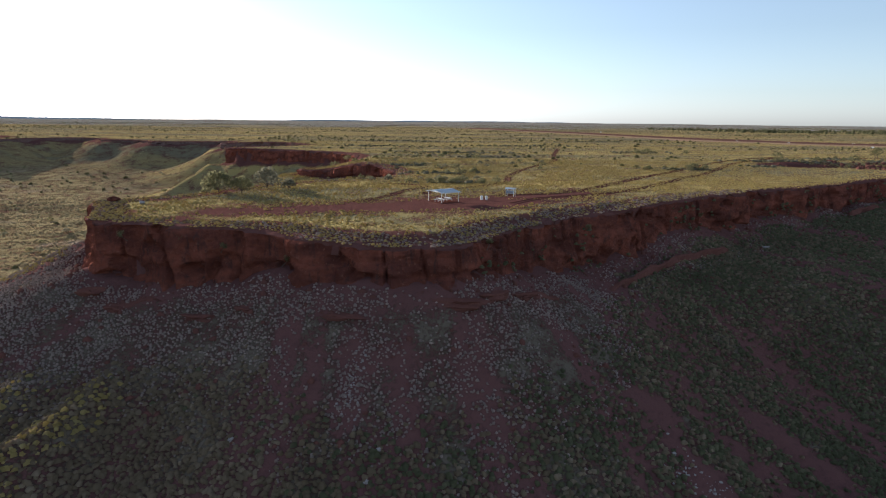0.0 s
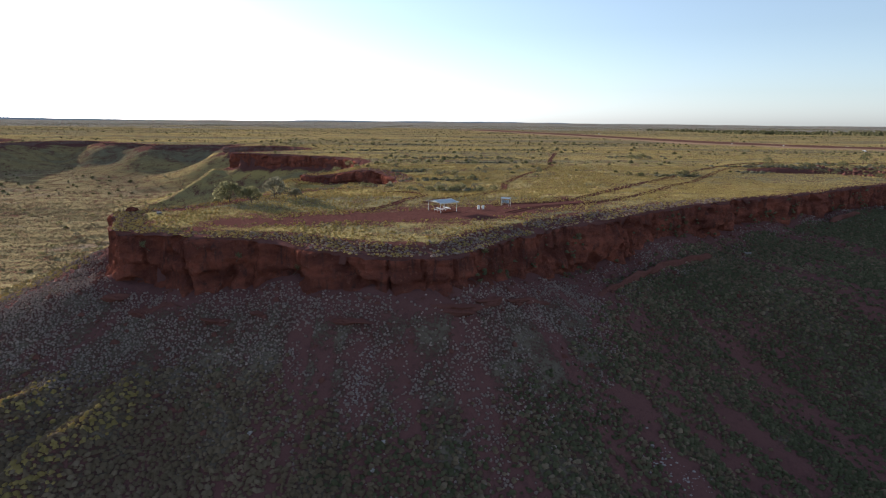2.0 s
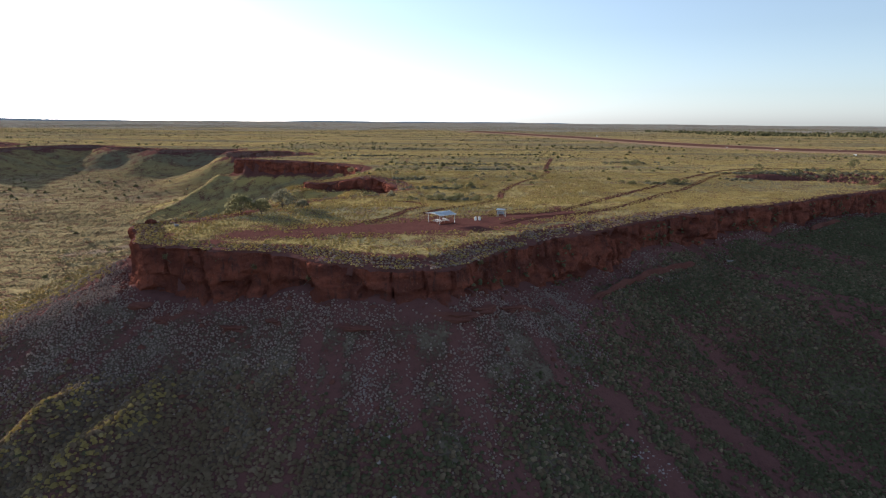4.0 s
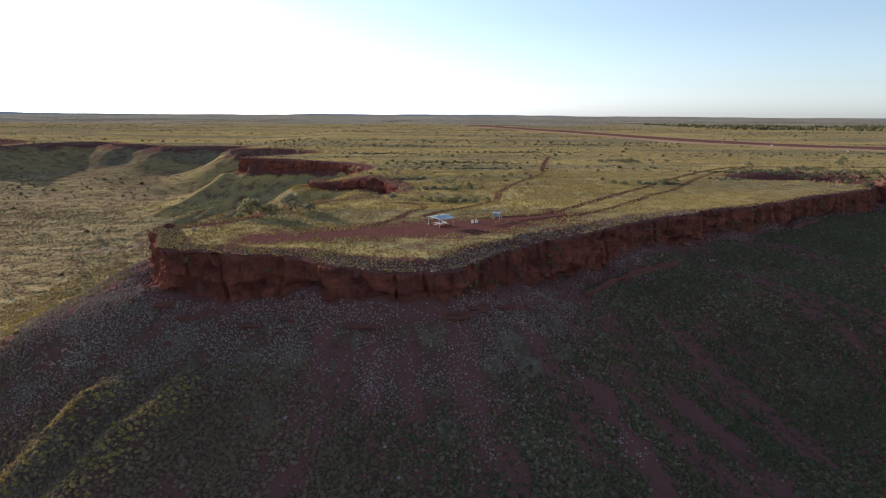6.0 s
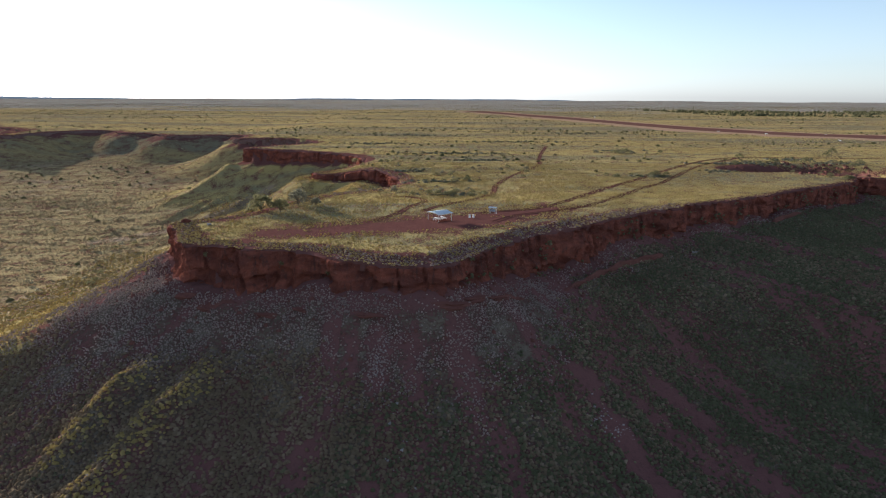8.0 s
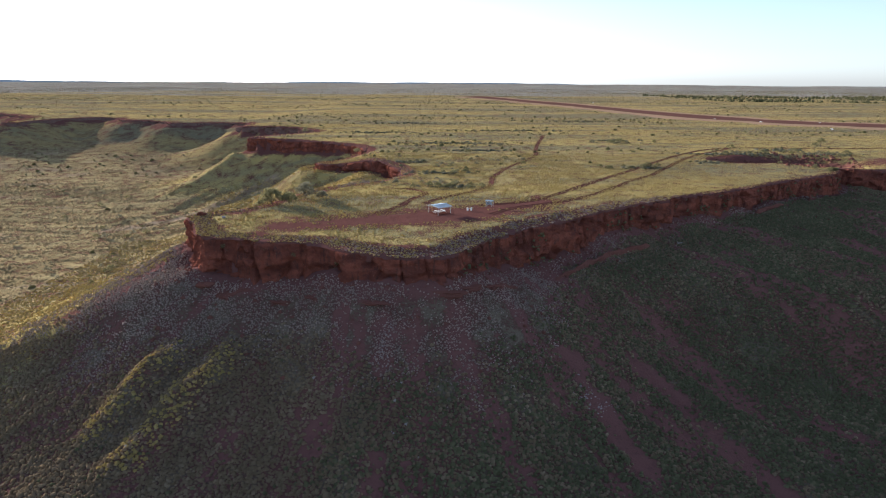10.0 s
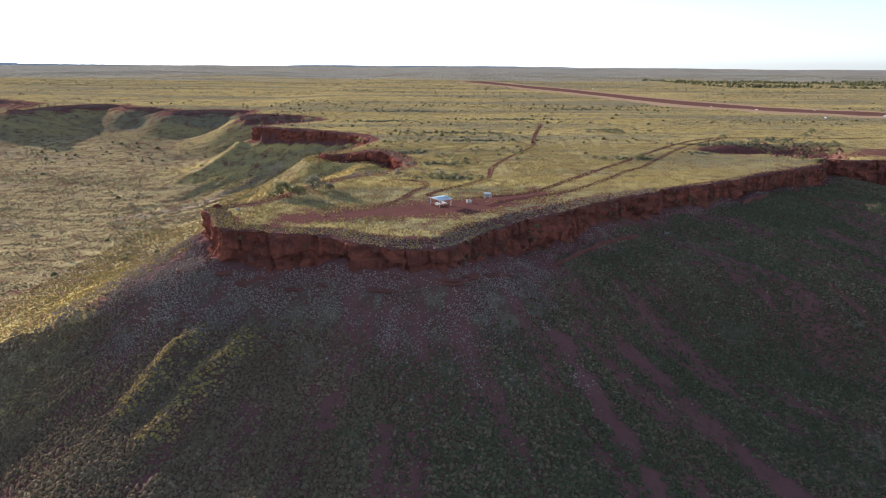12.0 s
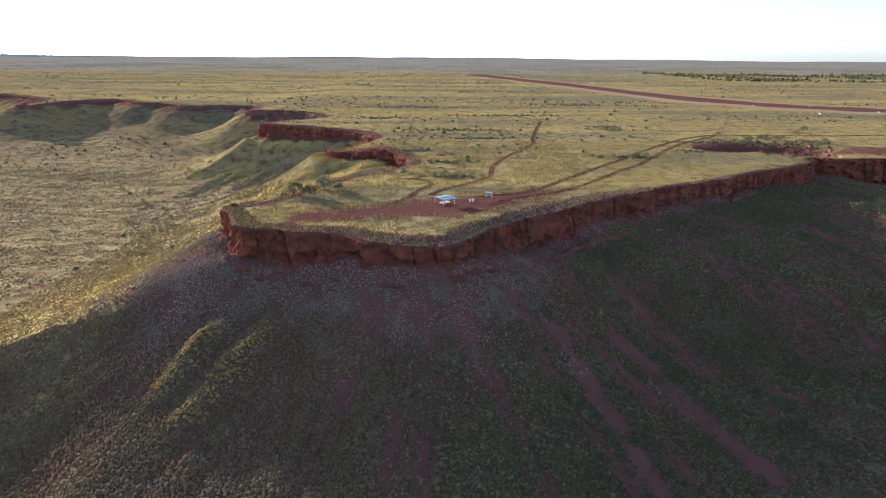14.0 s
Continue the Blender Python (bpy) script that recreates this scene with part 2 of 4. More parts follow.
GROUND, ROCK, DIRT = ground_material(), cliff_material(), dirt_material()
DULL_ROCK = plain("dull_red_rock", (0.125, 0.055, 0.043), 0.9, 0.0, 0.6)
# red rock of the far cliffs, greyed: distance haze put into its colour
FAR_ROCK = plain("hazed_red_rock", (0.15, 0.095, 0.08), 0.9, 0.0, 0.5)
STRIP_DIRT = plain("graded_red_gravel", (0.125, 0.062, 0.048), 0.9)
VERGE_DIRT = plain("pale_verge_gravel", (0.33, 0.215, 0.135), 0.9)
for m in (STRIP_DIRT, VERGE_DIRT, DULL_ROCK, FAR_ROCK):
    m.node_tree.nodes["Principled BSDF"].inputs["Specular IOR Level"].default_value = 0.0
PALE_GRASS = grass_material("pale_spinifex", (0.285, 0.218, 0.180), (0.375, 0.292, 0.242), (0.48, 0.38, 0.315), 0.45)
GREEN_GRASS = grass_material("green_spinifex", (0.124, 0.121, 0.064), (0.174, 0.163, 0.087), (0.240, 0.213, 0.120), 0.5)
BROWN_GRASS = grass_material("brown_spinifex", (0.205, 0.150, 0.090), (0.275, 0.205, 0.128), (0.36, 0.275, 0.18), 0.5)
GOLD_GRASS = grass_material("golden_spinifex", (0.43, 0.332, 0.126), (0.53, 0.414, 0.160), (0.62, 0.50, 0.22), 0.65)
VALLEY_GRASS = grass_material("olive_spinifex", (0.31, 0.245, 0.13), (0.41, 0.325, 0.175), (0.52, 0.415, 0.24), 0.6)
SHRUB = grass_material("shrub_leaves", (0.14, 0.132, 0.066), (0.20, 0.18, 0.09), (0.27, 0.235, 0.125), 0.5)
GREY_LEAF = grass_material("grey_leaves", (0.16, 0.148, 0.098), (0.22, 0.20, 0.138), (0.27, 0.245, 0.172), 0.45)
SCRUB = grass_material("scrub_leaves", (0.15, 0.135, 0.062), (0.21, 0.185, 0.085), (0.29, 0.24, 0.12), 0.5)
BARK = plain("bark", (0.12, 0.085, 0.06), 0.9)
WHITE = plain("white_paint", (0.75, 0.74, 0.70), 0.5)
ROOF = plain("pale_blue_roof_sheet", (0.62, 0.70, 0.76), 0.35, 0.0, 0.15)
STEEL = plain("galvanised_steel", (0.55, 0.56, 0.57), 0.45, 0.6)
BLUE = plain("pale_panel", (0.40, 0.45, 0.50), 0.5)
STONE = plain("pale_stone", (0.31, 0.27, 0.24), 0.9, 0.0, 0.4)

# ---- the lie of the land ----
# the rim of the tableland, from the far right round the nose to the far left
RIM = [(4927.77, -403.76), (1500, 60), (700, 195), (420, 226), (320, 234), (268, 238), (240, 238), (222, 238), (208, 239), (200, 243), (196, 246), (193, 242), (190.5, 236), (187, 230), (181, 223.5),
       (165, 213), (148, 203), (128, 188.5), (110, 176.5), (94, 167), (80, 158.5), (66, 149.5), (54, 141), (42, 132.5), (33, 125), (26, 119.5),
       (20, 112), (12, 105), (7, 98), (2, 91.5), (-5, 89.8), (-13, 90.3), (-20, 93.2), (-27, 96.5), (-34, 99), (-42, 100), (-50, 101.3),
       (-57, 102.2), (-64, 106), (-70, 118), (-75, 127), (-71, 132.5), (-67, 137), (-60, 146), (-55, 160), (-49, 176), (-40, 192), (-29, 206),
       (-20, 222), (-18.5, 236), (-22, 249), (-31, 261), (-42, 270), (-56, 276), (-66, 281), (-68, 289), (-57, 297), (-46, 308), (-50, 324), (-70, 341), (-96, 355),
       (-124, 366), (-133, 377), (-120, 400), (-100, 422), (-102, 440), (-124, 462), (-152, 478), (-173, 488), (-181, 498), (-179, 520), (-192, 548), (-222, 565),
       (-252, 560), (-267, 556), (-279, 571), (-300, 584), (-322, 590), (-334, 596), (-346, 612), (-366, 632), (-384, 630), (-402, 604), (-412, 572), (-409, 552),
       (-416, 544), (-430, 552), (-441, 580), (-456, 625), (-500, 660), (-545, 694), (-700, 760), (-1500, 900), (-4900, 1200)]
rim = spline(RIM[1:-1], 2.5)
rim = np.vstack([RIM[0], rim, RIM[-1]])
rim_run = np.concatenate([[0], np.cumsum(np.linalg.norm(np.diff(rim, axis=0), axis=1))])
RING = np.vstack([rim, [(-4900, 6000), (4900, 6000)]])


def rim_arc(x, y):
    return float(nearest([x], [y], rim)[1][0])


# the height of the cliff along the rim
CLIFF_AT = [(700, 195, 10), (320, 234, 14), (240, 238, 16), (208, 239, 13), (196, 246, 9), (191, 237, 10), (187, 230, 11.5), (181, 223.5, 11), (148, 203, 9.5), (110, 176, 7.0), (80, 158.5, 7.0), (54, 141, 8.5), (30, 122, 11.5), (12, 105, 9.0), (2, 91.5, 5.6), (-13, 90.3, 5.4), (-34, 99, 8.0),
            (-57, 102.2, 9.8), (-70, 118, 9), (-75, 127, 7), (-67, 137, 5), (-55, 160, 1.5), (-40, 192, 1.0), (-20, 222, 2.5), (-19, 236, 7.5),
            (-31, 261, 7.5), (-56, 276, 4.5), (-67, 285, 4), (-57, 297, 3), (-50, 324, 5), (-96, 355, 7), (-133, 377, 8.5), (-120, 400, 5), (-100, 422, 5),
            (-152, 478, 7), (-178, 495, 6), (-222, 565, 4.5), (-267, 556, 5), (-334, 596, 4.5), (-366, 632, 4.5), (-409, 552, 5), (-456, 625, 4), (-700, 760, 5)]
cliff_s = np.array([rim_arc(x, y) for x, y, h in CLIFF_AT])
cliff_v = np.array([h for x, y, h in CLIFF_AT], float)
order = np.argsort(cliff_s)
cliff_s, cliff_v = cliff_s[order], cliff_v[order]
def cliff_height(s):
    return np.interp(s, cliff_s, cliff_v) * (1 + 0.55 * (fbm(np.asarray(s) / 11, np.asarray(s) * 0 + 2.5, 99, 3) - 0.5))


# the foot of the slope, along which the gullies are counted
foot = spline([(700, 100), (330, 140), (240, 145), (160, 135), (110, 100), (62, 66), (15, 44), (-38, 46), (-85, 64), (-118, 98), (-128, 140), (-112, 180),
               (-92, 230), (-110, 290), (-170, 340), (-210, 420), (-300, 500), (-420, 520), (-600, 560)], 12)
# the long spur that runs down from the nose: place and height above the slope
SPUR = [(-72.5, 117, 1.0), (-84, 106.5, 3.0), (-98.5, 97.5, 5.2), (-109.5, 91, 4.6), (-124.5, 81.5, 4.2), (-148, 65, 4.5), (-178, 41, 5.0)]
# shoulders that run down the slope: line, height, half width
SHOULDERS = [([(-60.5, 78), (-64.5, 70), (-68.5, 61.5)], 4.4, 4.2), ([(-47.5, 77), (-52.5, 66), (-59.5, 52)], 8.0, 4.6),
             ([(-78, 35), (-73, 31)], 2.0, 3.5), ([(188, 228), (197, 215), (205, 200), (213, 182)], 6.0, 7.5), ([(150, 200), (164, 180), (176, 160)], 2.0, 6.0),
             ([(-131, 373), (-143, 362), (-154, 351), (-168, 340)], 6.0, 9.0), ([(-331, 594), (-327, 575), (-321, 553), (-317, 536)], 5.0, 5.0),
             ([(-180, 494), (-192, 504), (-208, 516)], 3.5, 5.0), ([(-134, 378), (-160, 384), (-190, 404)], 3.0, 12.0),
             ([(-414, 546), (-428, 541), (-446, 545)], 4.0, 5.0)]


# a stony hollow behind the rim
HOLLOW = [(203, 266), (190, 272), (172, 276), (156, 271)]
STRIP = [(79, 1405), (205, 985), (283, 690), (350, 570), (440, 505), (620, 330)]


def tableland(x, y):
    """The height of the flat top."""
    x, y = np.asarray(x, float), np.asarray(y, float)
    z = -4.0 * smooth(-130, -230, x) + 0.5 * (fbm(x / 40, y / 40, 3) - 0.5) + 4.0 * (fbm(x / 330, y / 330, 5) - 0.5) * smooth(330, 900, np.hypot(x, y - 150)) * smooth(40, 250, nearest(x, y, np.array(STRIP))[0].reshape(np.shape(x)))
    z = z - 5.5 * np.exp(-((nearest(x, y, np.array(HOLLOW))[0].reshape(x.shape) + 14 * (fbm(x / 11, y / 11, 6) - 0.5)) / (8.0 + 7 * smooth(160, 195, x))) ** 2)
    z = z - 5.0 * smooth(-30, -62, x) * smooth(322, 302, y) * smooth(232, 262, y)
    return z - 1.6 * smooth(70, 20, np.hypot((x + 12), (y - 222) * 0.9)) + 22 * smooth(2500, 4700, y) * (fbm(x / 900, y / 500, 9) - 0.35)


def apron(d, x):
    """How far the top sinks towards the rim."""
    return 1.2 * smooth(-7.5, -0.5, d) * smooth(75, 15, x) * smooth(-42, -8, x)


def lie(x, y, want_all=False):
    """The height of the land (under the cliffs' own rock)."""
    x, y = np.asarray(x, float), np.asarray(y, float)
    shape = x.shape
    x, y = x.ravel(), y.ravel()
    d, s, _ = nearest(x, y, rim)
    d = np.where(inside(x, y, RING), -d, d)
    h = cliff_height(s)
    top = tableland(x, y) - apron(d, x)
    _, u, _ = nearest(x, y, foot)
    drop = np.interp(d * (1 - 0.28 * smooth(400, 490, y)), [0, 3, 8, 15, 26, 33, 40, 48, 60, 70, 80, 110, 200], [9.0, 10.0, 12.3, 15.6, 21, 24.6, 27.3, 30.3, 33.2, 35.8, 37.5, 39.5, 42])
    drop = drop + 3.5 * np.exp(-((x - 15) / 35) ** 2 - ((y - 68) / 20) ** 2) + 1.5 * np.exp(-((x + 75) / 20) ** 2 - ((y - 56) / 16) ** 2) + 2.0 * np.exp(-((x + 50) / 18) ** 2 - ((y - 82) / 12) ** 2)
    slope = -drop + (9.3 - h) * np.exp(-(np.clip(d, 0, 1e9) / np.where(y > 150, 22, 10)) ** 2)
    grow = smooth(4, 45, d) * smooth(150, 70, d) * (1 - 0.7 * smooth(-25, -60, x) * smooth(190, 150, y))
    wob = u + 5 * (fbm(x / 25, y / 25, 21) - 0.5)
    gully = np.abs(fbm(wob / 11, d / 90, 31, 2) - 0.5) * 2 + 0.4 * np.abs(fbm(wob / 4.2, d / 50, 37, 2) - 0.5) * 2
    slope = slope + grow * 2.6 * (np.sqrt(gully + 0.01) - 0.6) + 0.7 * (fbm(x / 9, y / 9, 41) - 0.5) * smooth(0, 10, d)
    bench = -4.5 - 0.33 * np.clip(-34 - x, 0, 1e9) - 0.10 * np.clip(215 - y, 0, 1e9) + 1.6 * (fbm((x - y) / 16, (x + y) / 60, 47, 3) - 0.5)
    fill = smooth(140, 172, y + 0.35 * (x + 60)) * smooth(300, 280, y - 0.25 * (x + 60))
    slope = slope + fill * np.maximum(bench - slope, 0)
    floor_z = -38.5 + 10 * smooth(250, 540, y) + 4 * smooth(390, 570, y) * smooth(-120, -260, x) - 1.5 * smooth(60, 20, y) + 2.2 * (fbm(x / 60, y / 30, 51) - 0.5) + 0.8 * (fbm(x / 14, y / 7, 53) - 0.5)
    k = 3.0
    top_of = np.maximum(slope, floor_z)
    slope = top_of + k * np.log(np.exp((slope - top_of) / k) + np.exp((floor_z - top_of) / k)) - k * 0.05
    for line, height, half in SHOULDERS:
        bend = spline(line, 8)
        e, a, _ = nearest(x, y, bend)
        along = a / np.linalg.norm(np.diff(bend, axis=0), axis=1).sum()
        slope = slope + np.where(d > 0, height * (0.4 + 0.6 * smooth(0, 0.4, along)) * (1 - 0.62 * along) * np.exp(-(e / half) ** 2) * smooth(0, 12, d) * (0.55 + 0.8 * vnoise(a / 7, half * 3.1 + 0 * a, 43)), 0)
    e, a, side = nearest(x, y, np.array(SPUR))
    sp = np.array(SPUR)
    run = np.concatenate([[0], np.cumsum(np.linalg.norm(np.diff(sp[:, :2], axis=0), axis=1))])
    slope = slope + np.where(d > 0, np.interp(a, run, sp[:, 2]) * np.exp(-(e / np.where(side > 0, 16, 19)) ** 2) * smooth(0, 8, d), 0)
    slope = slope - 0.8 * np.exp(-((x + 90) / 13) ** 2 - ((y - 77) / 13) ** 2) * smooth(3, 12, e)
    slope = slope - 5.0 * smooth(75, 35, y) * smooth(-70, -95, x)
    z = np.where(d > -2.2, np.minimum(slope, top - h * 0.8), top)
    ramp = np.clip((d + 3.4) / 1.2, 0, 1)
    z = top * (1 - ramp) + z * ramp
    z = np.where(d < -3.4, top, z)
    if want_all:
        return z.reshape(shape), d.reshape(shape), s.reshape(shape), u.reshape(shape), gully.reshape(shape)
    return z.reshape(shape)


def height(x, y):
    return float(lie(np.array([x]), np.array([y]))[0])


# ---- tracks and bare ground ----
CLEARING = [(-44, 116, 1.5), (-34, 119, 3.5), (-20, 124, 4.5), (-8, 128, 6.0), (3, 131, 8.5), (14, 137, 7), (24, 146, 4.5), (36, 154, 3.0)]
TRACKS = [([(13, 147), (24.5, 151), (36, 159.5), (51, 179), (69, 203), (90, 231), (115, 265), (146, 303), (172, 325), (192, 328), (230, 330), (267, 330), (300, 335), (420, 350)], 1.6),
          ([(16, 133), (24, 143), (35, 150), (47, 158.5), (62, 175), (82, 202), (92, 213), (106, 235), (138, 282), (171, 317), (176, 324)], 1.3),
          ([(-5, 149), (1, 159.5), (10.5, 173), (18, 185), (21, 194), (23, 211), (27, 225), (34, 242), (46, 266), (53.5, 286), (56, 306), (66, 356), (77, 404)], 1.3),
          ([(-19, 133), (-13, 144), (-9, 158), (-5, 171), (-9, 182), (-20, 186)], 1.3)]


# the pale wash at the mouth of the gully, and bare gravelly channels down the slope: line, half width
WASH = [(-106, 326), (-120, 316), (-131, 300), (-141, 281), (-156, 267), (-172, 256)]
CHANNELS = [([(30, 84), (34, 78), (39, 66), (41, 51), (43, 37), (45, 20)], 2.6), ([(50, 88), (57, 76), (63, 63), (68, 51), (73, 38)], 2.2),
            ([(-12, 86), (-11.5, 77), (-12, 70), (-10, 62)], 1.4)]


def bare_at(x, y):
    x, y = np.asarray(x, float), np.asarray(y, float)
    c = np.array(CLEARING)
    d, a, _ = nearest(x, y, c)
    run = np.concatenate([[0], np.cumsum(np.linalg.norm(np.diff(c[:, :2], axis=0), axis=1))])
    w = np.interp(a, run, c[:, 2]) + 9.0 * (fbm(x.ravel() / 7, y.ravel() / 4.5, 61) - 0.55)
    b = smooth(1.0, -1.0, d - w)
    for ix, iy, rx, ry in ((-24, 116.0, 6, 1.5), (-12, 118.5, 6, 1.8), (21, 141.0, 6.5, 1.8), (-33, 119.5, 4, 1.0)):
        b = b * smooth(0.7, 1.25, np.hypot((x.ravel() - ix) / rx, (y.ravel() - iy) / ry) + 0.8 * (fbm(x.ravel() / 2.5, y.ravel() / 2.5, 67) - 0.5))
    b = np.maximum(b, 0.34 * smooth(9, 1, d - w + 14 * (fbm(x.ravel() / 5, y.ravel() / 3, 65) - 0.5)))
    for line, width in TRACKS:
        d, _, _ = nearest(x, y, spline(line, 10))
        b = np.maximum(b, 0.34 * smooth(width + 0.2, width - 1.0, d + 1.6 * (fbm(x.ravel() / 3, y.ravel() / 3, 63) - 0.5)))
    hd = nearest(x, y, np.array(HOLLOW))[0] + 10 * (fbm(x.ravel() / 8, y.ravel() / 8, 66) - 0.5)
    b = np.maximum(b, 0.6 * smooth(20, 8, hd))
    red = np.hypot((x.ravel() - 245) / 30, (y.ravel() - 262) / 18) + 0.9 * (fbm(x.ravel() / 14, y.ravel() / 9, 68) - 0.5)
    b = np.maximum(b, 0.38 * smooth(1.2, 0.5, red))
    return b.reshape(x.shape)


def graded(lo, hi, a, b, step, grow, cap):
    """Grid lines: even between a and b, then wider and wider."""
    mid = list(np.arange(a, b + step * 0.5, step))
    up, s = [], step
    while (up[-1] if up else mid[-1]) < hi:
        s = min(s * grow, cap)
        up.append((up[-1] if up else mid[-1]) + s)
    dn, s = [], step
    while (dn[-1] if dn else mid[0]) > lo:
        s = min(s * grow, cap)
        dn.append((dn[-1] if dn else mid[0]) - s)
    return np.array(dn[::-1] + mid + up)


def build_ground():
    xs = graded(-4900, 4900, -130, 215, 1.0, 1.055, 140)
    ys = graded(-400, 4960, 24, 280, 1.0, 1.036, 140)
    gx, gy = np.meshgrid(xs, ys)
    z, d, s, u, gully = lie(gx, gy, True)
    nx, ny = len(xs), len(ys)
    idx = np.arange(nx * ny).reshape(ny, nx)
    faces = np.stack([idx[:-1, :-1], idx[:-1, 1:], idx[1:, 1:], idx[1:, :-1]], -1).reshape(-1, 4)
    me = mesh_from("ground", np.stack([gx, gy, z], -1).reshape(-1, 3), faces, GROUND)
    front = smooth(170, 140, gy - 0.6 * np.clip(gx, 0, 400))
    streaks = 0.06 + (0.55 - 0.3 * smooth(-20, -50, gx)) * smooth(0.42, 0.15, gully) * smooth(110, 60, d)
    bare = np.where(d < -3.4, bare_at(gx, gy), front * np.maximum(streaks * smooth(110, 70, d), 0.55 * smooth(9, 2, d)) + (1 - front) * 0.7 * smooth(6, 1, d))
    wash = 0.55 * smooth(0.66, 0.74, fbm(gx / 45 + 0.3 * fbm(gx / 9, gy / 9, 73), gy / 14, 71)) * (d > 70) * (gy > 100)
    wash = np.maximum(wash, np.where(d > 10, 0.75 * smooth(7, 4, nearest(gx, gy, spline(WASH, 4))[0].reshape(gx.shape) + 5 * (fbm(gx / 9, gy / 9, 77) - 0.5)), 0))
    bare = np.maximum(bare, (d < 0) * 0.62 * smooth(-8.5, -5, d + 4 * (fbm(gx / 6, gy / 6, 69) - 0.5)) * smooth(90, 40, gx))
    # spur flank kept golden: its sunlight is put into the ground colour
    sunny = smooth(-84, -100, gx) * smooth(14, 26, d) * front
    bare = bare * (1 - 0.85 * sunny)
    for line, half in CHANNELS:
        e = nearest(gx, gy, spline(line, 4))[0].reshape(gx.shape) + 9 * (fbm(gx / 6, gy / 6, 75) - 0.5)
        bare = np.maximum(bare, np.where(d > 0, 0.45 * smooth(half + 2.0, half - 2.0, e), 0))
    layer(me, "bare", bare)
    # greyer slope plants, with shade and far haze also put into the colour
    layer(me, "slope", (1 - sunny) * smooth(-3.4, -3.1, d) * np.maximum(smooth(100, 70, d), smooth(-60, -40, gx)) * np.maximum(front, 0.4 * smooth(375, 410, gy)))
    layer(me, "pale", wash)
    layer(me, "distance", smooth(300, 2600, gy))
    # valley tone kept off shaded ground: shade put into the colour
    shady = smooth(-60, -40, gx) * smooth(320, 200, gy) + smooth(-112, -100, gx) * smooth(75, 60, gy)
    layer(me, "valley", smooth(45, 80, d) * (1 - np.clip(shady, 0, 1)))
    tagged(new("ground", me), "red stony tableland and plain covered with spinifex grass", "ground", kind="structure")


build_ground()


# ---- cliffs ----
def build_cliff(name, label, a, b, step, rows, depth=1.0, stone=ROCK):
    """A band of rock that follows the rim from arc length a to b."""
    n = int((b - a) / step)
    s = np.linspace(a, b, n)
    px, py = np.interp(s, rim_run, rim[:, 0]), np.interp(s, rim_run, rim[:, 1])
    e = 3.0
    tx = np.interp(s + e, rim_run, rim[:, 0]) - np.interp(s - e, rim_run, rim[:, 0])
    ty = np.interp(s + e, rim_run, rim[:, 1]) - np.interp(s - e, rim_run, rim[:, 1])
    length = np.hypot(tx, ty)
    ox, oy = ty / length, -tx / length
    # the outward side
    test = inside(px + ox * 0.5, py + oy * 0.5, RING)
    flip = np.where(test.mean() > 0.5, -1.0, 1.0)
    ox, oy = ox * flip, oy * flip
    h = cliff_height(s)
    ends = smooth(a, a + 6, s) * smooth(b, b - 6, s)
    v = np.linspace(0, 1, rows)
    grid_s, grid_v = np.meshgrid(s, v, indexing="ij")
    H = h[:, None]
    head = 4
    zz = np.empty_like(grid_s)
    off = np.empty_like(grid_s)
    for j, (o, z) in enumerate([(-4.4, 0.0), (-2.0, 0.10), (-0.7, 0.0), (-0.15, -0.35)]):
        off[:, j], zz[:, j] = o, z
    t = np.linspace(0, 1, rows - head + 1)[1:]
    zz[:, head:] = -0.35 - (H + 2.2) * t
    down = -zz
    off[:, head:] = 0.0 + 1.5 * t ** 1.5
    # buttresses, columns, beds, hollows
    big = (fbm(grid_s / 8, down / 60, 81, 2) - 0.5) * 4.2
    big = big * smooth(-0.1, 0.25, down / H + 0.1)
    col = (1 - np.abs(fbm(grid_s / 3.2, down / 14, 83, 2) * 2 - 1) * 2.4) * 0.7
    crack = -1.5 * smooth(0.07, 0.0, np.abs(fbm(grid_s / 5.5, down / 22 + 3, 85, 2) - 0.5))
    bed = (fbm(grid_s / 7, down / 2.4, 87, 3) - 0.5) * 1.1
    lump = (fbm(grid_s / 1.9, down / 1.7, 89, 4) - 0.5) * 1.3
    hollow = -1.6 * smooth(0.66, 0.78, fbm(grid_s / 4.5, down / 2.4, 91, 2))
    under = -0.7 * np.exp(-((down / H - 0.82) / 0.10) ** 2) * smooth(0.45, 0.7, fbm(grid_s / 14, down * 0, 93, 2))
    body = np.zeros_like(off)
    body[:, head - 1:] = (big + col + crack + bed + lump + hollow + under)[:, head - 1:]
    body[:, head - 1] *= 0.6
    off = np.where(np.arange(rows)[None, :] >= head - 1, np.maximum(off + body * depth * np.minimum(1, H / 7), -1.7), off)
    off[:, 2] += 0.75 * big[:, head] * np.minimum(1, h / 7)
    off[:, 1] += 0.3 * big[:, head]
    zz[:, 2:head] -= (1.8 * smooth(0.45, 0.8, fbm(s / 5, s * 0, 97, 2)) * np.minimum(1, h / 7))[:, None] * np.array([0.45, 1.0])
    off = off * (0.15 + 0.85 * ends[:, None])
    x, y = px[:, None] + ox[:, None] * off, py[:, None] + oy[:, None] * off
    base = (tableland(px, py) - apron(px * 0, px))[:, None]
    z = base + zz + 0.35 * (fbm(grid_s / 3, down / 3, 95) - 0.5) * (np.arange(rows) >= 2)
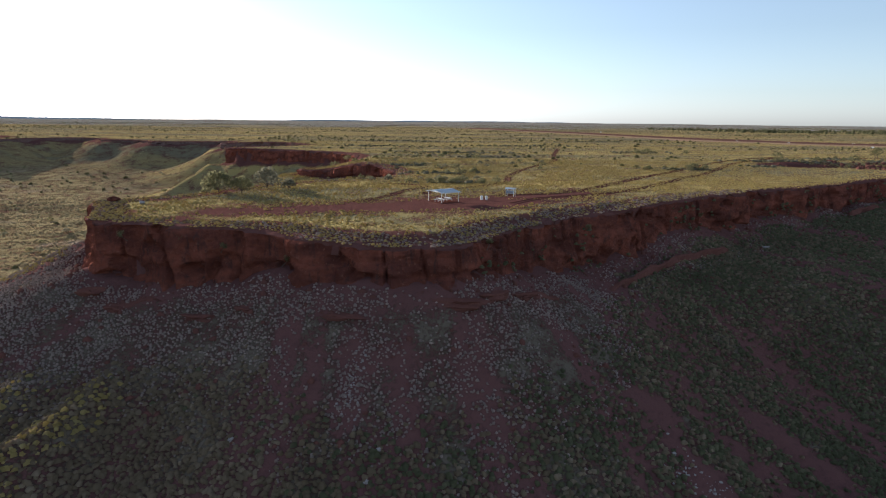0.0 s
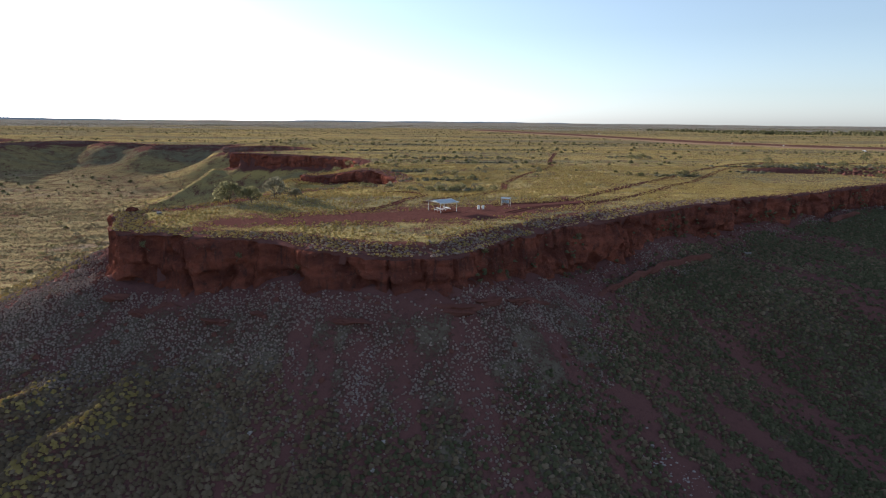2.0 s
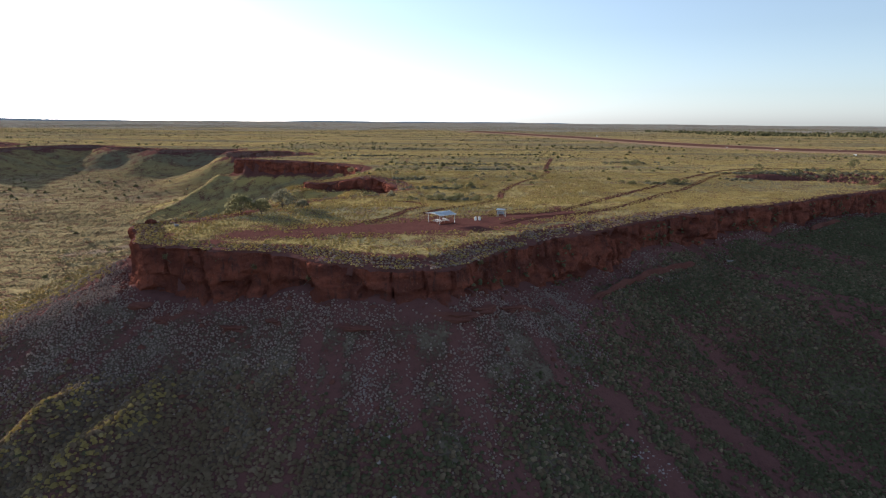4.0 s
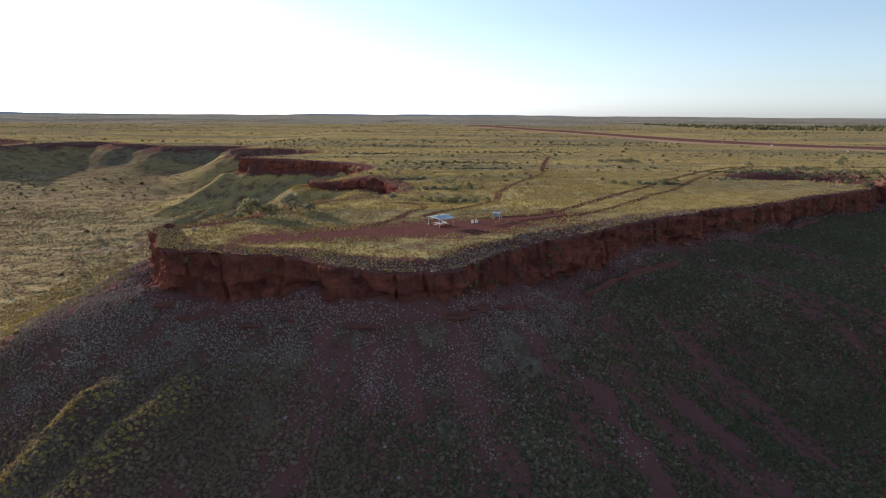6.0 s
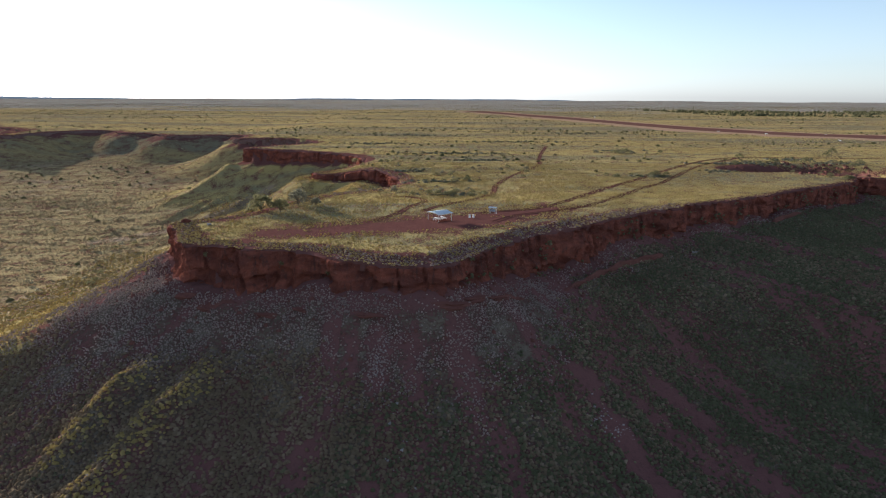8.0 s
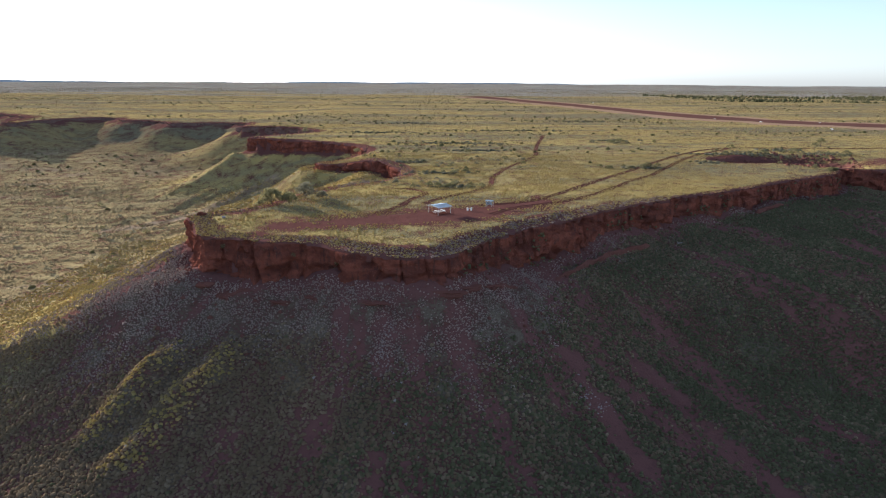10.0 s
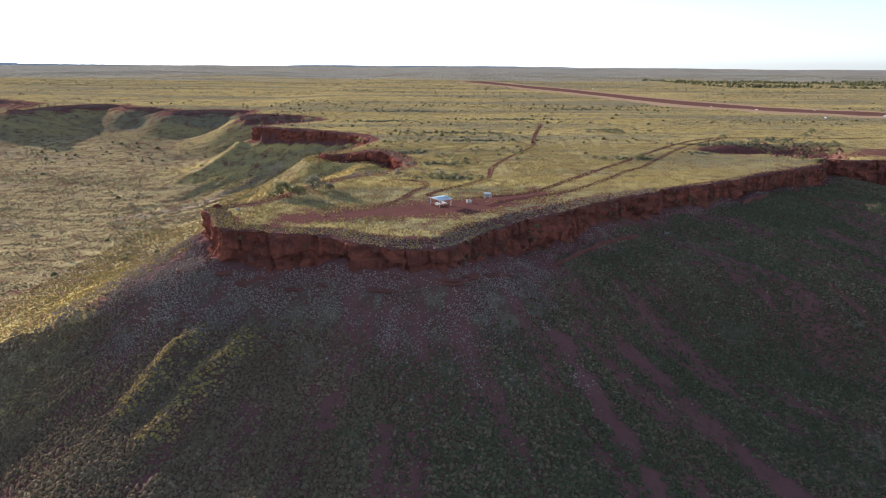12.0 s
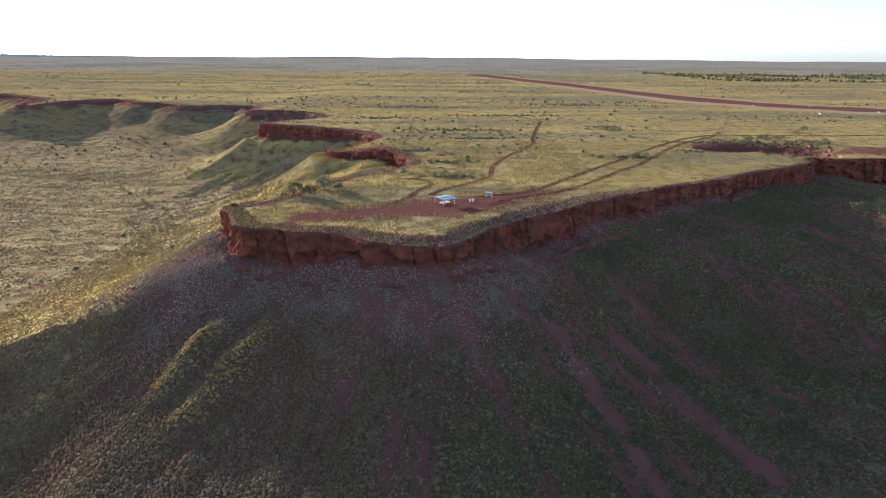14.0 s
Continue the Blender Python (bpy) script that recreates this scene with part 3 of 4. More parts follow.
    z[:, :2] = tableland(x[:, :2], y[:, :2]) - apron(np.array([-4.4, -2.0])[None, :] + 0 * x[:, :2], x[:, :2]) + np.array([-0.25, 0.10])
    m = np.arange(n * rows).reshape(n, rows)
    faces = np.stack([m[:-1, :-1], m[1:, :-1], m[1:, 1:], m[:-1, 1:]], -1).reshape(-1, 4)
    if flip > 0:
        faces = faces[:, ::-1]
    me = mesh_from(name, np.stack([x, y, z], -1).reshape(-1, 3), faces, stone, False)
    me.materials.append(GROUND)
    cap = np.zeros((n - 1, rows - 1), np.int32)
    cap[:, :3] = 1
    layer(me, "bare", np.full(n * rows, 0.75))
    layer(me, "slope", np.full(n * rows, 0.5))
    me.polygons.foreach_set("material_index", cap.ravel())
    return tagged(new(name, me), label, "cliff", kind="structure")


S = rim_arc
build_cliff("cliff", "dark red rock cliff along the rim of the tableland", S(420, 226), S(-67, 137), 0.42, 38)
build_cliff("cliff", "low red rock cliff round the head of the gully", S(-22, 218), S(-57, 297), 0.7, 20)
build_cliff("cliff", "red rock cliff on a farther spur of the tableland", S(-46, 308), S(-110, 411), 0.9, 18)
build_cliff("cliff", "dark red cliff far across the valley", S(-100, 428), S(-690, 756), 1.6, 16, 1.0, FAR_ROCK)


def build_ledge(label, a, b, away, tall, seed):
    """A broken ledge of rock on the slope, alongside the rim."""
    s = np.arange(a, b, 0.7)
    px, py = np.interp(s, rim_run, rim[:, 0]), np.interp(s, rim_run, rim[:, 1])
    tx, ty = np.gradient(px), np.gradient(py)
    length = np.hypot(tx, ty)
    side = np.where(inside(px - ty / length, py + tx / length, RING), -1.0, 1.0)
    ox, oy = -side * ty / length, side * tx / length
    k = 5
    ox, oy = np.convolve(np.pad(ox, k, "edge"), np.ones(2 * k + 1) / (2 * k + 1), "valid"), np.convolve(np.pad(oy, k, "edge"), np.ones(2 * k + 1) / (2 * k + 1), "valid")
    out = away + 5 * (fbm(s / 22, s * 0, seed, 3) - 0.5)
    h = tall * smooth(0.36, 0.58, fbm(s / 13, s * 0 + 4, seed + 1, 3)) * smooth(a, a + 8, s) * smooth(b, b - 8, s)
    rows = []
    for o, v in ((-1.4, 0.25), (-0.5, 0.75), (-0.1, 0.62), (0.15, 0.25), (0.3, -0.15), (0.8, -0.6)):
        w = out + o * np.minimum(1, 0.3 + h) + (1.5 * (fbm(s / 2.6, s * 0 + 3 * v, seed + 2, 3) - 0.5) if -1 < o < 0.7 else 0)
        x, y = px + ox * w, py + oy * w
        ground = lie(px + ox * out, py + oy * out)
        rows.append(np.stack([x, y, np.where(o < -1, lie(x, y) - 0.1, ground - 0.25 + h * v + 0.3 * (fbm(s / 1.8, s * 0 + o, seed + 3, 2) - 0.5))], -1))
    v = np.stack(rows, 1)
    n, r = v.shape[:2]
    m = np.arange(n * r).reshape(n, r)
    faces = np.stack([m[:-1, :-1], m[1:, :-1], m[1:, 1:], m[:-1, 1:]], -1).reshape(-1, 4)
    return tagged(new("rock_ledge", mesh_from("rock_ledge", v.reshape(-1, 3), faces, DULL_ROCK, False)), label, "cliff", kind="structure")


build_ledge("broken red rock ledge on the slope below the cliff", S(158, 208), S(8, 100), 8.5, 2.4, 201)
build_ledge("low red rock ledge below the nose of the tableland", S(0, 90.5), S(-60, 103), 6.0, 0.9, 211)


# ---- grass ----
def tussock_templates(count, sides, spiky):
    out = []
    for k in range(count):
        verts = []
        for ring, (r, z) in enumerate([(1.0, -0.12), (0.86, 0.42), (0.45, 0.78)]):
            for i in range(sides):
                a = 2 * math.pi * (i + 0.5 * ring) / sides
                q = r * (1 + spiky * (rng.random() - 0.5))
                verts.append((q * math.cos(a), q * math.sin(a), z * (1 + spiky * (rng.random() - 0.5))))
        verts.append((0.1 * (rng.random() - 0.5), 0.1 * (rng.random() - 0.5), 0.95))
        faces = []
        for ring in range(2):
            for i in range(sides):
                a, b = ring * sides + i, ring * sides + (i + 1) % sides
                c, d = a + sides, b + sides
                faces += [(a, b, c), (b, d, c)]
        for i in range(sides):
            faces.append((2 * sides + i, 2 * sides + (i + 1) % sides, 3 * sides))
        out.append((np.array(verts), np.array(faces)))
    return out


def low_templates(count, sides, spiky):
    out = []
    for k in range(count):
        verts = []
        for ring, (r, z) in enumerate([(1.0, -0.15), (0.72, 0.60)]):
            for i in range(sides):
                a = 2 * math.pi * (i + 0.5 * ring + 0.5 * (rng.random() - 0.5)) / sides
                q = r * (1 + spiky * (rng.random() - 0.5))
                verts.append((q * math.cos(a), q * math.sin(a), z * (1 + spiky * (rng.random() - 0.5))))
        verts.append((0.3 * (rng.random() - 0.5), 0.3 * (rng.random() - 0.5), 0.9 + 0.2 * rng.random()))
        faces = []
        for i in range(sides):
            a, b = i, (i + 1) % sides
            faces += [(a, b, a + sides), (b, b + sides, a + sides), (a + sides, b + sides, 2 * sides)]
        out.append((np.array(verts), np.array(faces)))
    return out


TUSSOCKS = tussock_templates(6, 6, 0.6)


def scatter(name, label, category, material, x, y, z, radius, tall, templates):
    """Many small clumps as one mesh."""
    pick = rng.integers(0, len(templates), len(x))
    all_v, all_f, base = [], [], 0
    for k, (tv, tf) in enumerate(templates):
        m = pick == k
        n = int(m.sum())
        if not n:
            continue
        a = rng.random(n) * 2 * math.pi
        r = radius[m]
        c, s = np.cos(a)[:, None], np.sin(a)[:, None]
        vx = (tv[:, 0] * c - tv[:, 1] * s) * r[:, None] + x[m][:, None]
        vy = (tv[:, 0] * s + tv[:, 1] * c) * r[:, None] + y[m][:, None]
        vz = tv[:, 2][None, :] * (r * tall[m])[:, None] + z[m][:, None]
        all_v.append(np.stack([vx, vy, vz], -1).reshape(-1, 3))
        all_f.append((tf[None] + (np.arange(n) * len(tv))[:, None, None]).reshape(-1, 3) + base)
        base += n * len(tv)
    me = mesh_from(name, np.vstack(all_v), np.vstack(all_f), material, True)
    return tagged(new(name, me), label, category, kind="stuff")


def cells(x0, x1, y0, y1, step):
    gx, gy = np.meshgrid(np.arange(x0, x1, step), np.arange(y0, y1, step))
    gx = gx + (rng.random(gx.shape) - 0.5) * step * 0.95
    gy = gy + (rng.random(gy.shape) - 0.5) * step * 0.95
    return gx.ravel(), gy.ravel()


def seen(x, y, margin=14.0):
    """Keeps to the wedge of land before the camera's line."""
    return np.abs(x) < 0.80 * (y + 70) + margin


# the slope below the cliff: dry grey hummocks above, green ones lower down
def slope_grass(step, low, high):
    x, y = cells(-150, 235, 24, 232, step)
    m = seen(x, y)
    x, y = x[m], y[m]
    rough = nearest(x, y, rim[::3])[0]
    m = (rough > low - 4) & (rough < high + 4) & ~inside(x, y, RING)
    x, y = x[m], y[m]
    return (x, y, *lie(x, y, True))


def ashen_share(x, y, d):
    a = smooth(33, 13, d + 20 * (fbm(x / 13, y / 13, 101) - 0.5) + 20 * smooth(10, 70, x) - 6 * smooth(-40, -70, x))
    # paler along the spur's crest: sunlight there put into the grass colour
    return np.maximum(a, 0.8 * smooth(17, 8, nearest(x, y, np.array(SPUR))[0]) * (y > 90))


def in_channel(x, y):
    e = np.min([nearest(x, y, spline(line, 4))[0] - half for line, half in CHANNELS], axis=0)
    return e + 9 * (fbm(x / 6, y / 6, 75) - 0.5) + 4 * (rng.random(len(x)) - 0.5) < 0


FOUR = low_templates(10, 4, 0.7)
x, y, z, d, s, u, gully = slope_grass(0.46, 2, 50)
patch = fbm(x / 6, y / 6, 103)
keep = (d > 1.5) & (rng.random(len(x)) < ashen_share(x, y, d)) & (rng.random(len(x)) < 0.12 + 0.68 * smooth(0.30, 0.52, patch) * smooth(0, 5, d))
x, y, z = x[keep], y[keep], z[keep]
scatter("spinifex_grass", "pale grey hummocks of dry spinifex on the stony slope", "grass", PALE_GRASS, x, y, z, 0.15 + 0.16 * rng.random(len(x)) ** 1.4, 0.85 + 0.5 * rng.random(len(x)), FOUR)
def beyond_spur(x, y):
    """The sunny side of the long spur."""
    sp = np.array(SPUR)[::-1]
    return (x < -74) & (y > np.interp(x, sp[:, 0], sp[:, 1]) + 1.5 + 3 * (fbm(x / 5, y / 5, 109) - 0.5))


x, y, z, d, s, u, gully = slope_grass(0.60, 8, 115)
# gold beyond the spur: sunlight on that flank put into the grass colour
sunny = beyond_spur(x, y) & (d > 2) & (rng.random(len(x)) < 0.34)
scatter("spinifex_grass", "spinifex on the sunny flank of the spur, sunlight put into its golden colour", "grass", GOLD_GRASS, x[sunny], y[sunny], z[sunny], 0.2 + 0.3 * rng.random(sunny.sum()) ** 1.6, 0.6 + 0.4 * rng.random(sunny.sum()), FOUR)
patch = fbm(x / 8, y / 8, 105)
keep = (d > 4) & ~beyond_spur(x, y) & (rng.random(len(x)) > ashen_share(x, y, d)) & (rng.random(len(x)) < 0.24 + 0.3 * smooth(-20, -50, x) + 0.76 * smooth(0.12, 0.34, gully + 0.7 * (patch - 0.42))) & ~in_channel(x, y)
keep &= rng.random(len(x)) < 1.0 - 0.45 * smooth(75, 110, d)
x, y, z = x[keep], y[keep], z[keep]
# low sun on the crests put into the colour: hummocks there turn golden
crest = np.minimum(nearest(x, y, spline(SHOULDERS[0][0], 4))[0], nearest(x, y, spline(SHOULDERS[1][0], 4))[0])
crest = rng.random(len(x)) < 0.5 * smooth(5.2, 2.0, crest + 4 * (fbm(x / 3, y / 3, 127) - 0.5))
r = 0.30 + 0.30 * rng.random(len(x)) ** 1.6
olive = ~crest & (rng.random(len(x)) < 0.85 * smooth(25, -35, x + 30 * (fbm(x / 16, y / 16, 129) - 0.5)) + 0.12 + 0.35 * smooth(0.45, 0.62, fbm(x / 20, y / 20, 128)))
for pick, mat, label in ((~crest & ~olive, GREEN_GRASS, "dull green spinifex hummocks on the lower slope"), (olive, BROWN_GRASS, "olive brown spinifex hummocks on the lower slope"), (crest, GOLD_GRASS, "spinifex hummocks along the crests of the slope, sunlight put into their golden colour")):
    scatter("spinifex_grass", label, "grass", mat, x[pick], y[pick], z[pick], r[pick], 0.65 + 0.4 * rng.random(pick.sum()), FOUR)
# the slopes round the gully
x, y = cells(-150, -14, 138, 330, 1.0)
z, d, s, u, gully = lie(x, y, True)
keep = (d > 1.5) & (d < 60) & (rng.random(len(x)) < 0.25 + 0.6 * smooth(0.38, 0.6, fbm(x / 8, y / 8, 107)))
x, y, z = x[keep], y[keep], z[keep]
scatter("spinifex_grass", "golden spinifex tussocks on the slopes of the gully", "grass", GOLD_GRASS, x, y, z, 0.22 + 0.35 * rng.random(len(x)) ** 1.6, 0.7 + 0.5 * rng.random(len(x)), FOUR)

# the top
x, y = cells(-140, 230, 88, 292, 0.86)
m = seen(x, y)
x, y = x[m], y[m]
z, d, s, u, gully = lie(x, y, True)
edge = -0.9 + 0.75 * 4.2 * (fbm(s / 8, 0 * s + 0.006, 81, 2) - 0.5) * np.minimum(1, cliff_height(s) / 7)
keep = (d < edge) & (rng.random(len(x)) < 0.30 + 0.65 * smooth(0.35, 0.6, fbm(x / 9, y / 9, 111))) & (bare_at(x, y) < 0.35)
x, y, z, d = x[keep], y[keep], z[keep], d[keep]
z = np.where(d > -4.6, tableland(x, y) - apron(np.minimum(d, 0), x) + 0.04, z)
r = (0.14 + 0.27 * rng.random(len(x)) ** 1.8) * (1 - 0.2 * smooth(40, 110, x))
t = 0.55 + 0.45 * rng.random(len(x))
dry = (d > -10) & (x < 80) & (x > -40) & (rng.random(len(x)) < smooth(-8, -4, d) * 0.5)
for pick, mat, label in ((dry, PALE_GRASS, "pale dry spinifex along the rim of the cliff"), (~dry, GOLD_GRASS, "golden green spinifex tussocks on the flat top")):
    scatter("spinifex_grass", label, "grass", mat, x[pick], y[pick], z[pick], r[pick], t[pick], FOUR)

# thick dry hummocks along the rim
x, y = cells(-80, 95, 86, 180, 0.56)
m = nearest(x, y, rim)[0] < 9
x, y = x[m], y[m]
z, d, s, u, gully = lie(x, y, True)
edge = -0.35 + 0.75 * 4.2 * (fbm(s / 8, 0 * s + 0.006, 81, 2) - 0.5) * np.minimum(1, cliff_height(s) / 7)
keep = (d < edge) & (d > -6.5 - 3 * (fbm(x / 5, y / 5, 117) - 0.5)) & (bare_at(x, y) < 0.3) & (rng.random(len(x)) < 0.10 + 0.9 * smooth(0.34, 0.54, fbm(x / 4, y / 4, 113)) * smooth(95, 40, x))
x, y, d = x[keep], y[keep], d[keep]
z = tableland(x, y) - apron(np.minimum(d, 0), x) + 0.03
r = 0.17 + 0.22 * rng.random(len(x)) ** 1.5
brown = rng.random(len(x)) < 0.4
dry = rng.random(len(x)) < 0.12 + 0.33 * smooth(-35, -5, x)
for pick, mat, label in ((dry, PALE_GRASS, "pale dry spinifex hummocks crowding the cliff edge"), (~dry & brown, BROWN_GRASS, "brown spinifex hummocks crowding the cliff edge"), (~dry & ~brown, GOLD_GRASS, "golden spinifex hummocks crowding the cliff edge")):
    scatter("spinifex_grass", label, "grass", mat, x[pick], y[pick], z[pick], r[pick], 0.5 + 0.4 * rng.random(pick.sum()), FOUR)

# farther off, on the top and on the plain
x, y = cells(-430, 560, 140, 600, 2.9)
m = seen(x, y)
x, y = x[m], y[m]
z, d, s, u, gully = lie(x, y, True)
keep = ((d > 8) | (d < -3)) & ((d > 115) | (y > 290) | (x > 225) | (d > 8) & (y > 200)) & (rng.random(len(x)) < 0.15 + 0.85 * smooth(0.40, 0.62, fbm(x / 22, y / 12, 121))) & (bare_at(x, y) < 0.3)
x, y, z, d = x[keep], y[keep], z[keep], d[keep]
r = 0.30 + 0.5 * rng.random(len(x)) ** 1.8
# darker green below the right slope puts its shade into the grass colour
for pick, mat, label in ((d < 0, GOLD_GRASS, "yellow green spinifex over the plain"), ((d > 0) & (x < 0), VALLEY_GRASS, "olive spinifex on the valley floor"), ((d > 0) & (x >= 0), GREEN_GRASS, "dull green spinifex below the slope")):
    scatter("spinifex_grass", label, "grass", mat, x[pick], y[pick], z[pick], r[pick], 0.28 + 0.25 * rng.random(pick.sum()), FOUR)
# rows of low grass along the valley floor
x, y = cells(-360, -70, 40, 380, 1.5)
m = seen(x, y)
x, y = x[m], y[m]
z, d, s, u, gully = lie(x, y, True)
keep = (d > 50) & (rng.random(len(x)) < 0.06 + 0.8 * smooth(0.47, 0.60, fbm(x / 13 + 2 * fbm(x / 30, y / 30, 125), y / 3.2, 123))) & ((x < -120) | (y > 130))
x, y, z = x[keep], y[keep], z[keep]
scatter("spinifex_grass", "low olive grass in rows along the valley floor", "grass", VALLEY_GRASS, x, y, z, 0.3 + 0.55 * rng.random(len(x)) ** 1.5, 0.28 + 0.25 * rng.random(len(x)), FOUR)
# scrub in the distance
x, y = cells(-1700, 1900, 300, 2600, 9.2)
x, y = x + 3 * rng.normal(size=len(x)), y + 3 * rng.normal(size=len(x))
m = seen(x, y) & (rng.random(len(x)) < 0.02 + 0.9 * smooth(0.50, 0.64, fbm(x / 150, y / 38, 131)))
m &= nearest(x, y, np.array(STRIP))[0] > 40
x, y = x[m], y[m]
z, d, s, u, gully = lie(x, y, True)
keep = (d > 60) | (d < -12)
x, y, z, d = x[keep], y[keep], z[keep], d[keep]
r = 0.5 + 1.3 * rng.random(len(x)) ** 3
scatter("scrub", "low olive scrub in bands over the distant plain", "scrub", SCRUB, x, y, z, r, 0.6 + 0.5 * rng.random(len(x)), FOUR)
# dark trees round the far settlement
x, y = cells(560, 1500, 1150, 1650, 11.0)
m = seen(x, y) & (rng.random(len(x)) < 0.9 * smooth(0.46, 0.62, fbm(x / 70, y / 50, 135)))
x, y = x[m], y[m]
x, y = x + 4 * rng.normal(size=len(x)), y + 4 * rng.normal(size=len(x))
r = 1.4 + 3.0 * rng.random(len(x)) ** 2
scatter("far_woods", "dark belt of trees far out on the plain", "woods", SHRUB, x, y, lie(x, y), r, 1.0 + 0.6 * rng.random(len(x)), TUSSOCKS)
x, y = cells(-260, 420, 110, 520, 9.0)
m = seen(x, y)
x, y = x[m], y[m]
z, d, s, u, gully = lie(x, y, True)
keep = ((d > 55) | (d < -6)) & (rng.random(len(x)) < (0.02 + 0.4 * smooth(0.52, 0.7, fbm(x / 40, y / 25, 141))) * np.where(d > 0, 0.45, 1)) & (bare_at(x, y) < 0.1) & ((y > 185) | (d > 50))
x, y, z, d = x[keep], y[keep], z[keep], d[keep]
r = 0.45 + 0.9 * rng.random(len(x)) ** 2.5
scatter("scrub", "dark green bushes dotted among the grass", "scrub", SCRUB, x, y, z, r, 0.6 + 0.4 * rng.random(len(x)), TUSSOCKS)


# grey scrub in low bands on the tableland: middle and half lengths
BANDS = [(-1, 228, 13, 3, 60), (20, 304, 14, 4, 70), (6, 345, 26, 5, 110), (56, 445, 34, 6, 130), (117, 369, 13, 3, 70), (-14, 262, 10, 4, 40), (98, 238, 9, 2.5, 40), (4, 190, 9, 2.5, 40),
         (-50, 420, 26, 8, 90), (-20, 520, 50, 10, 120), (140, 560, 50, 9, 120), (150, 292, 14, 4, 60), (176, 296, 16, 6, 90), (205, 316, 14, 5, 70), (222, 296, 12, 5, 50), (160, 270, 12, 5, 80), (140, 258, 10, 4, 40)]
b = np.repeat(np.array(BANDS), np.array(BANDS)[:, 4].astype(int), axis=0)
x, y = b[:, 0] + b[:, 2] * rng.normal(size=len(b)) * 0.6, b[:, 1] + b[:, 3] * rng.normal(size=len(b)) * 0.6
keep = bare_at(x, y) < 0.25
x, y = x[keep], y[keep]
grey = rng.random(len(x)) < 0.75
for pick, mat, label in ((grey, GREY_LEAF, "grey green scrub in low bands on the tableland"), (~grey, SHRUB, "dark green scrub in low bands on the tableland")):
    scatter("scrub", label, "scrub", mat, x[pick], y[pick], lie(x[pick], y[pick]), 0.5 + 0.9 * rng.random(pick.sum()) ** 2, 0.5 + 0.35 * rng.random(pick.sum()), TUSSOCKS)
# tufts rooted in the cliff
s = S(187, 230) + (S(4, 94) - S(187, 230)) * rng.random(900)
lift = rng.random(len(s)) ** 0.7
keep = fbm(s / 5, lift * 3.0, 221, 3) + 0.2 * (rng.random(len(s)) - 0.5) > 0.60
s, lift = s[keep], lift[keep]
px, py = np.interp(s, rim_run, rim[:, 0]), np.interp(s, rim_run, rim[:, 1])
tx, ty = np.interp(s + 2, rim_run, rim[:, 0]) - np.interp(s - 2, rim_run, rim[:, 0]), np.interp(s + 2, rim_run, rim[:, 1]) - np.interp(s - 2, rim_run, rim[:, 1])
tl = np.hypot(tx, ty)
bulge = 4.2 * (fbm(s / 8, cliff_height(s) * lift / 60, 81, 2) - 0.5) * np.minimum(1, cliff_height(s) / 7)
turned = np.where(inside(px - ty / tl, py + tx / tl, RING), 1.0, -1.0)
x, y = px + turned * ty / tl * (0.5 + bulge + 1.2 * lift), py - turned * tx / tl * (0.5 + bulge + 1.2 * lift)
scatter("spinifex_grass", "dull green tufts rooted in the cliff", "grass", GREEN_GRASS, x, y, tableland(px, py) - cliff_height(s) * lift - 0.6, 0.2 + 0.35 * rng.random(len(x)), 0.8 + 0.4 * rng.random(len(x)), FOUR)


# ---- wheel ruts and the airstrip ----
def ribbon(name, label, points, width, lift, material, step=1.5):
    line = spline(points, step)
    t = np.gradient(line, axis=0)
    t /= np.linalg.norm(t, axis=1)[:, None]
    nrm = np.stack([-t[:, 1], t[:, 0]], -1)
    run = np.arange(len(line))
    w = width * (0.8 + 0.5 * vnoise(run / 2.5, run * 0, 151)) / 2
    rows = []
    for k in (-1.0, -0.5, 0.0, 0.5, 1.0):
        p = line + nrm * (w * k)[:, None]
        rows.append(np.column_stack([p, lie(p[:, 0], p[:, 1]) + lift * (1 - 1.6 * abs(k) ** 3)]))
    v = np.stack(rows, 1)
    n = len(line)
    m = np.arange(n * 5).reshape(n, 5)
    faces = np.stack([m[:-1, :-1], m[1:, :-1], m[1:, 1:], m[:-1, 1:]], -1).reshape(-1, 4)[:, ::-1]
    return tagged(new(name, mesh_from(name, v.reshape(-1, 3), faces, material)), label, "track", kind="structure")


for line, width in TRACKS:
    p = spline(line, 3)
    t = np.gradient(p, axis=0)
    t /= np.linalg.norm(t, axis=1)[:, None]
    for k in (-0.8, 0.8):
        wob = 0.25 * (vnoise(np.arange(len(p)) / 3, np.zeros(len(p)), 161) - 0.5)
        q = p + np.stack([-t[:, 1], t[:, 0]], -1) * (k + wob)[:, None]
        ribbon("wheel_rut", "bare red wheel rut worn through the grass", q[::2], 0.46, 0.12, DIRT)
ribbon("airstrip", "long straight red dirt airstrip across the plain", STRIP, 72, 1.0, STRIP_DIRT, 12)
ribbon("airstrip_verge", "pale gravel verge along the dirt airstrip", STRIP, 112, 0.5, VERGE_DIRT, 12)


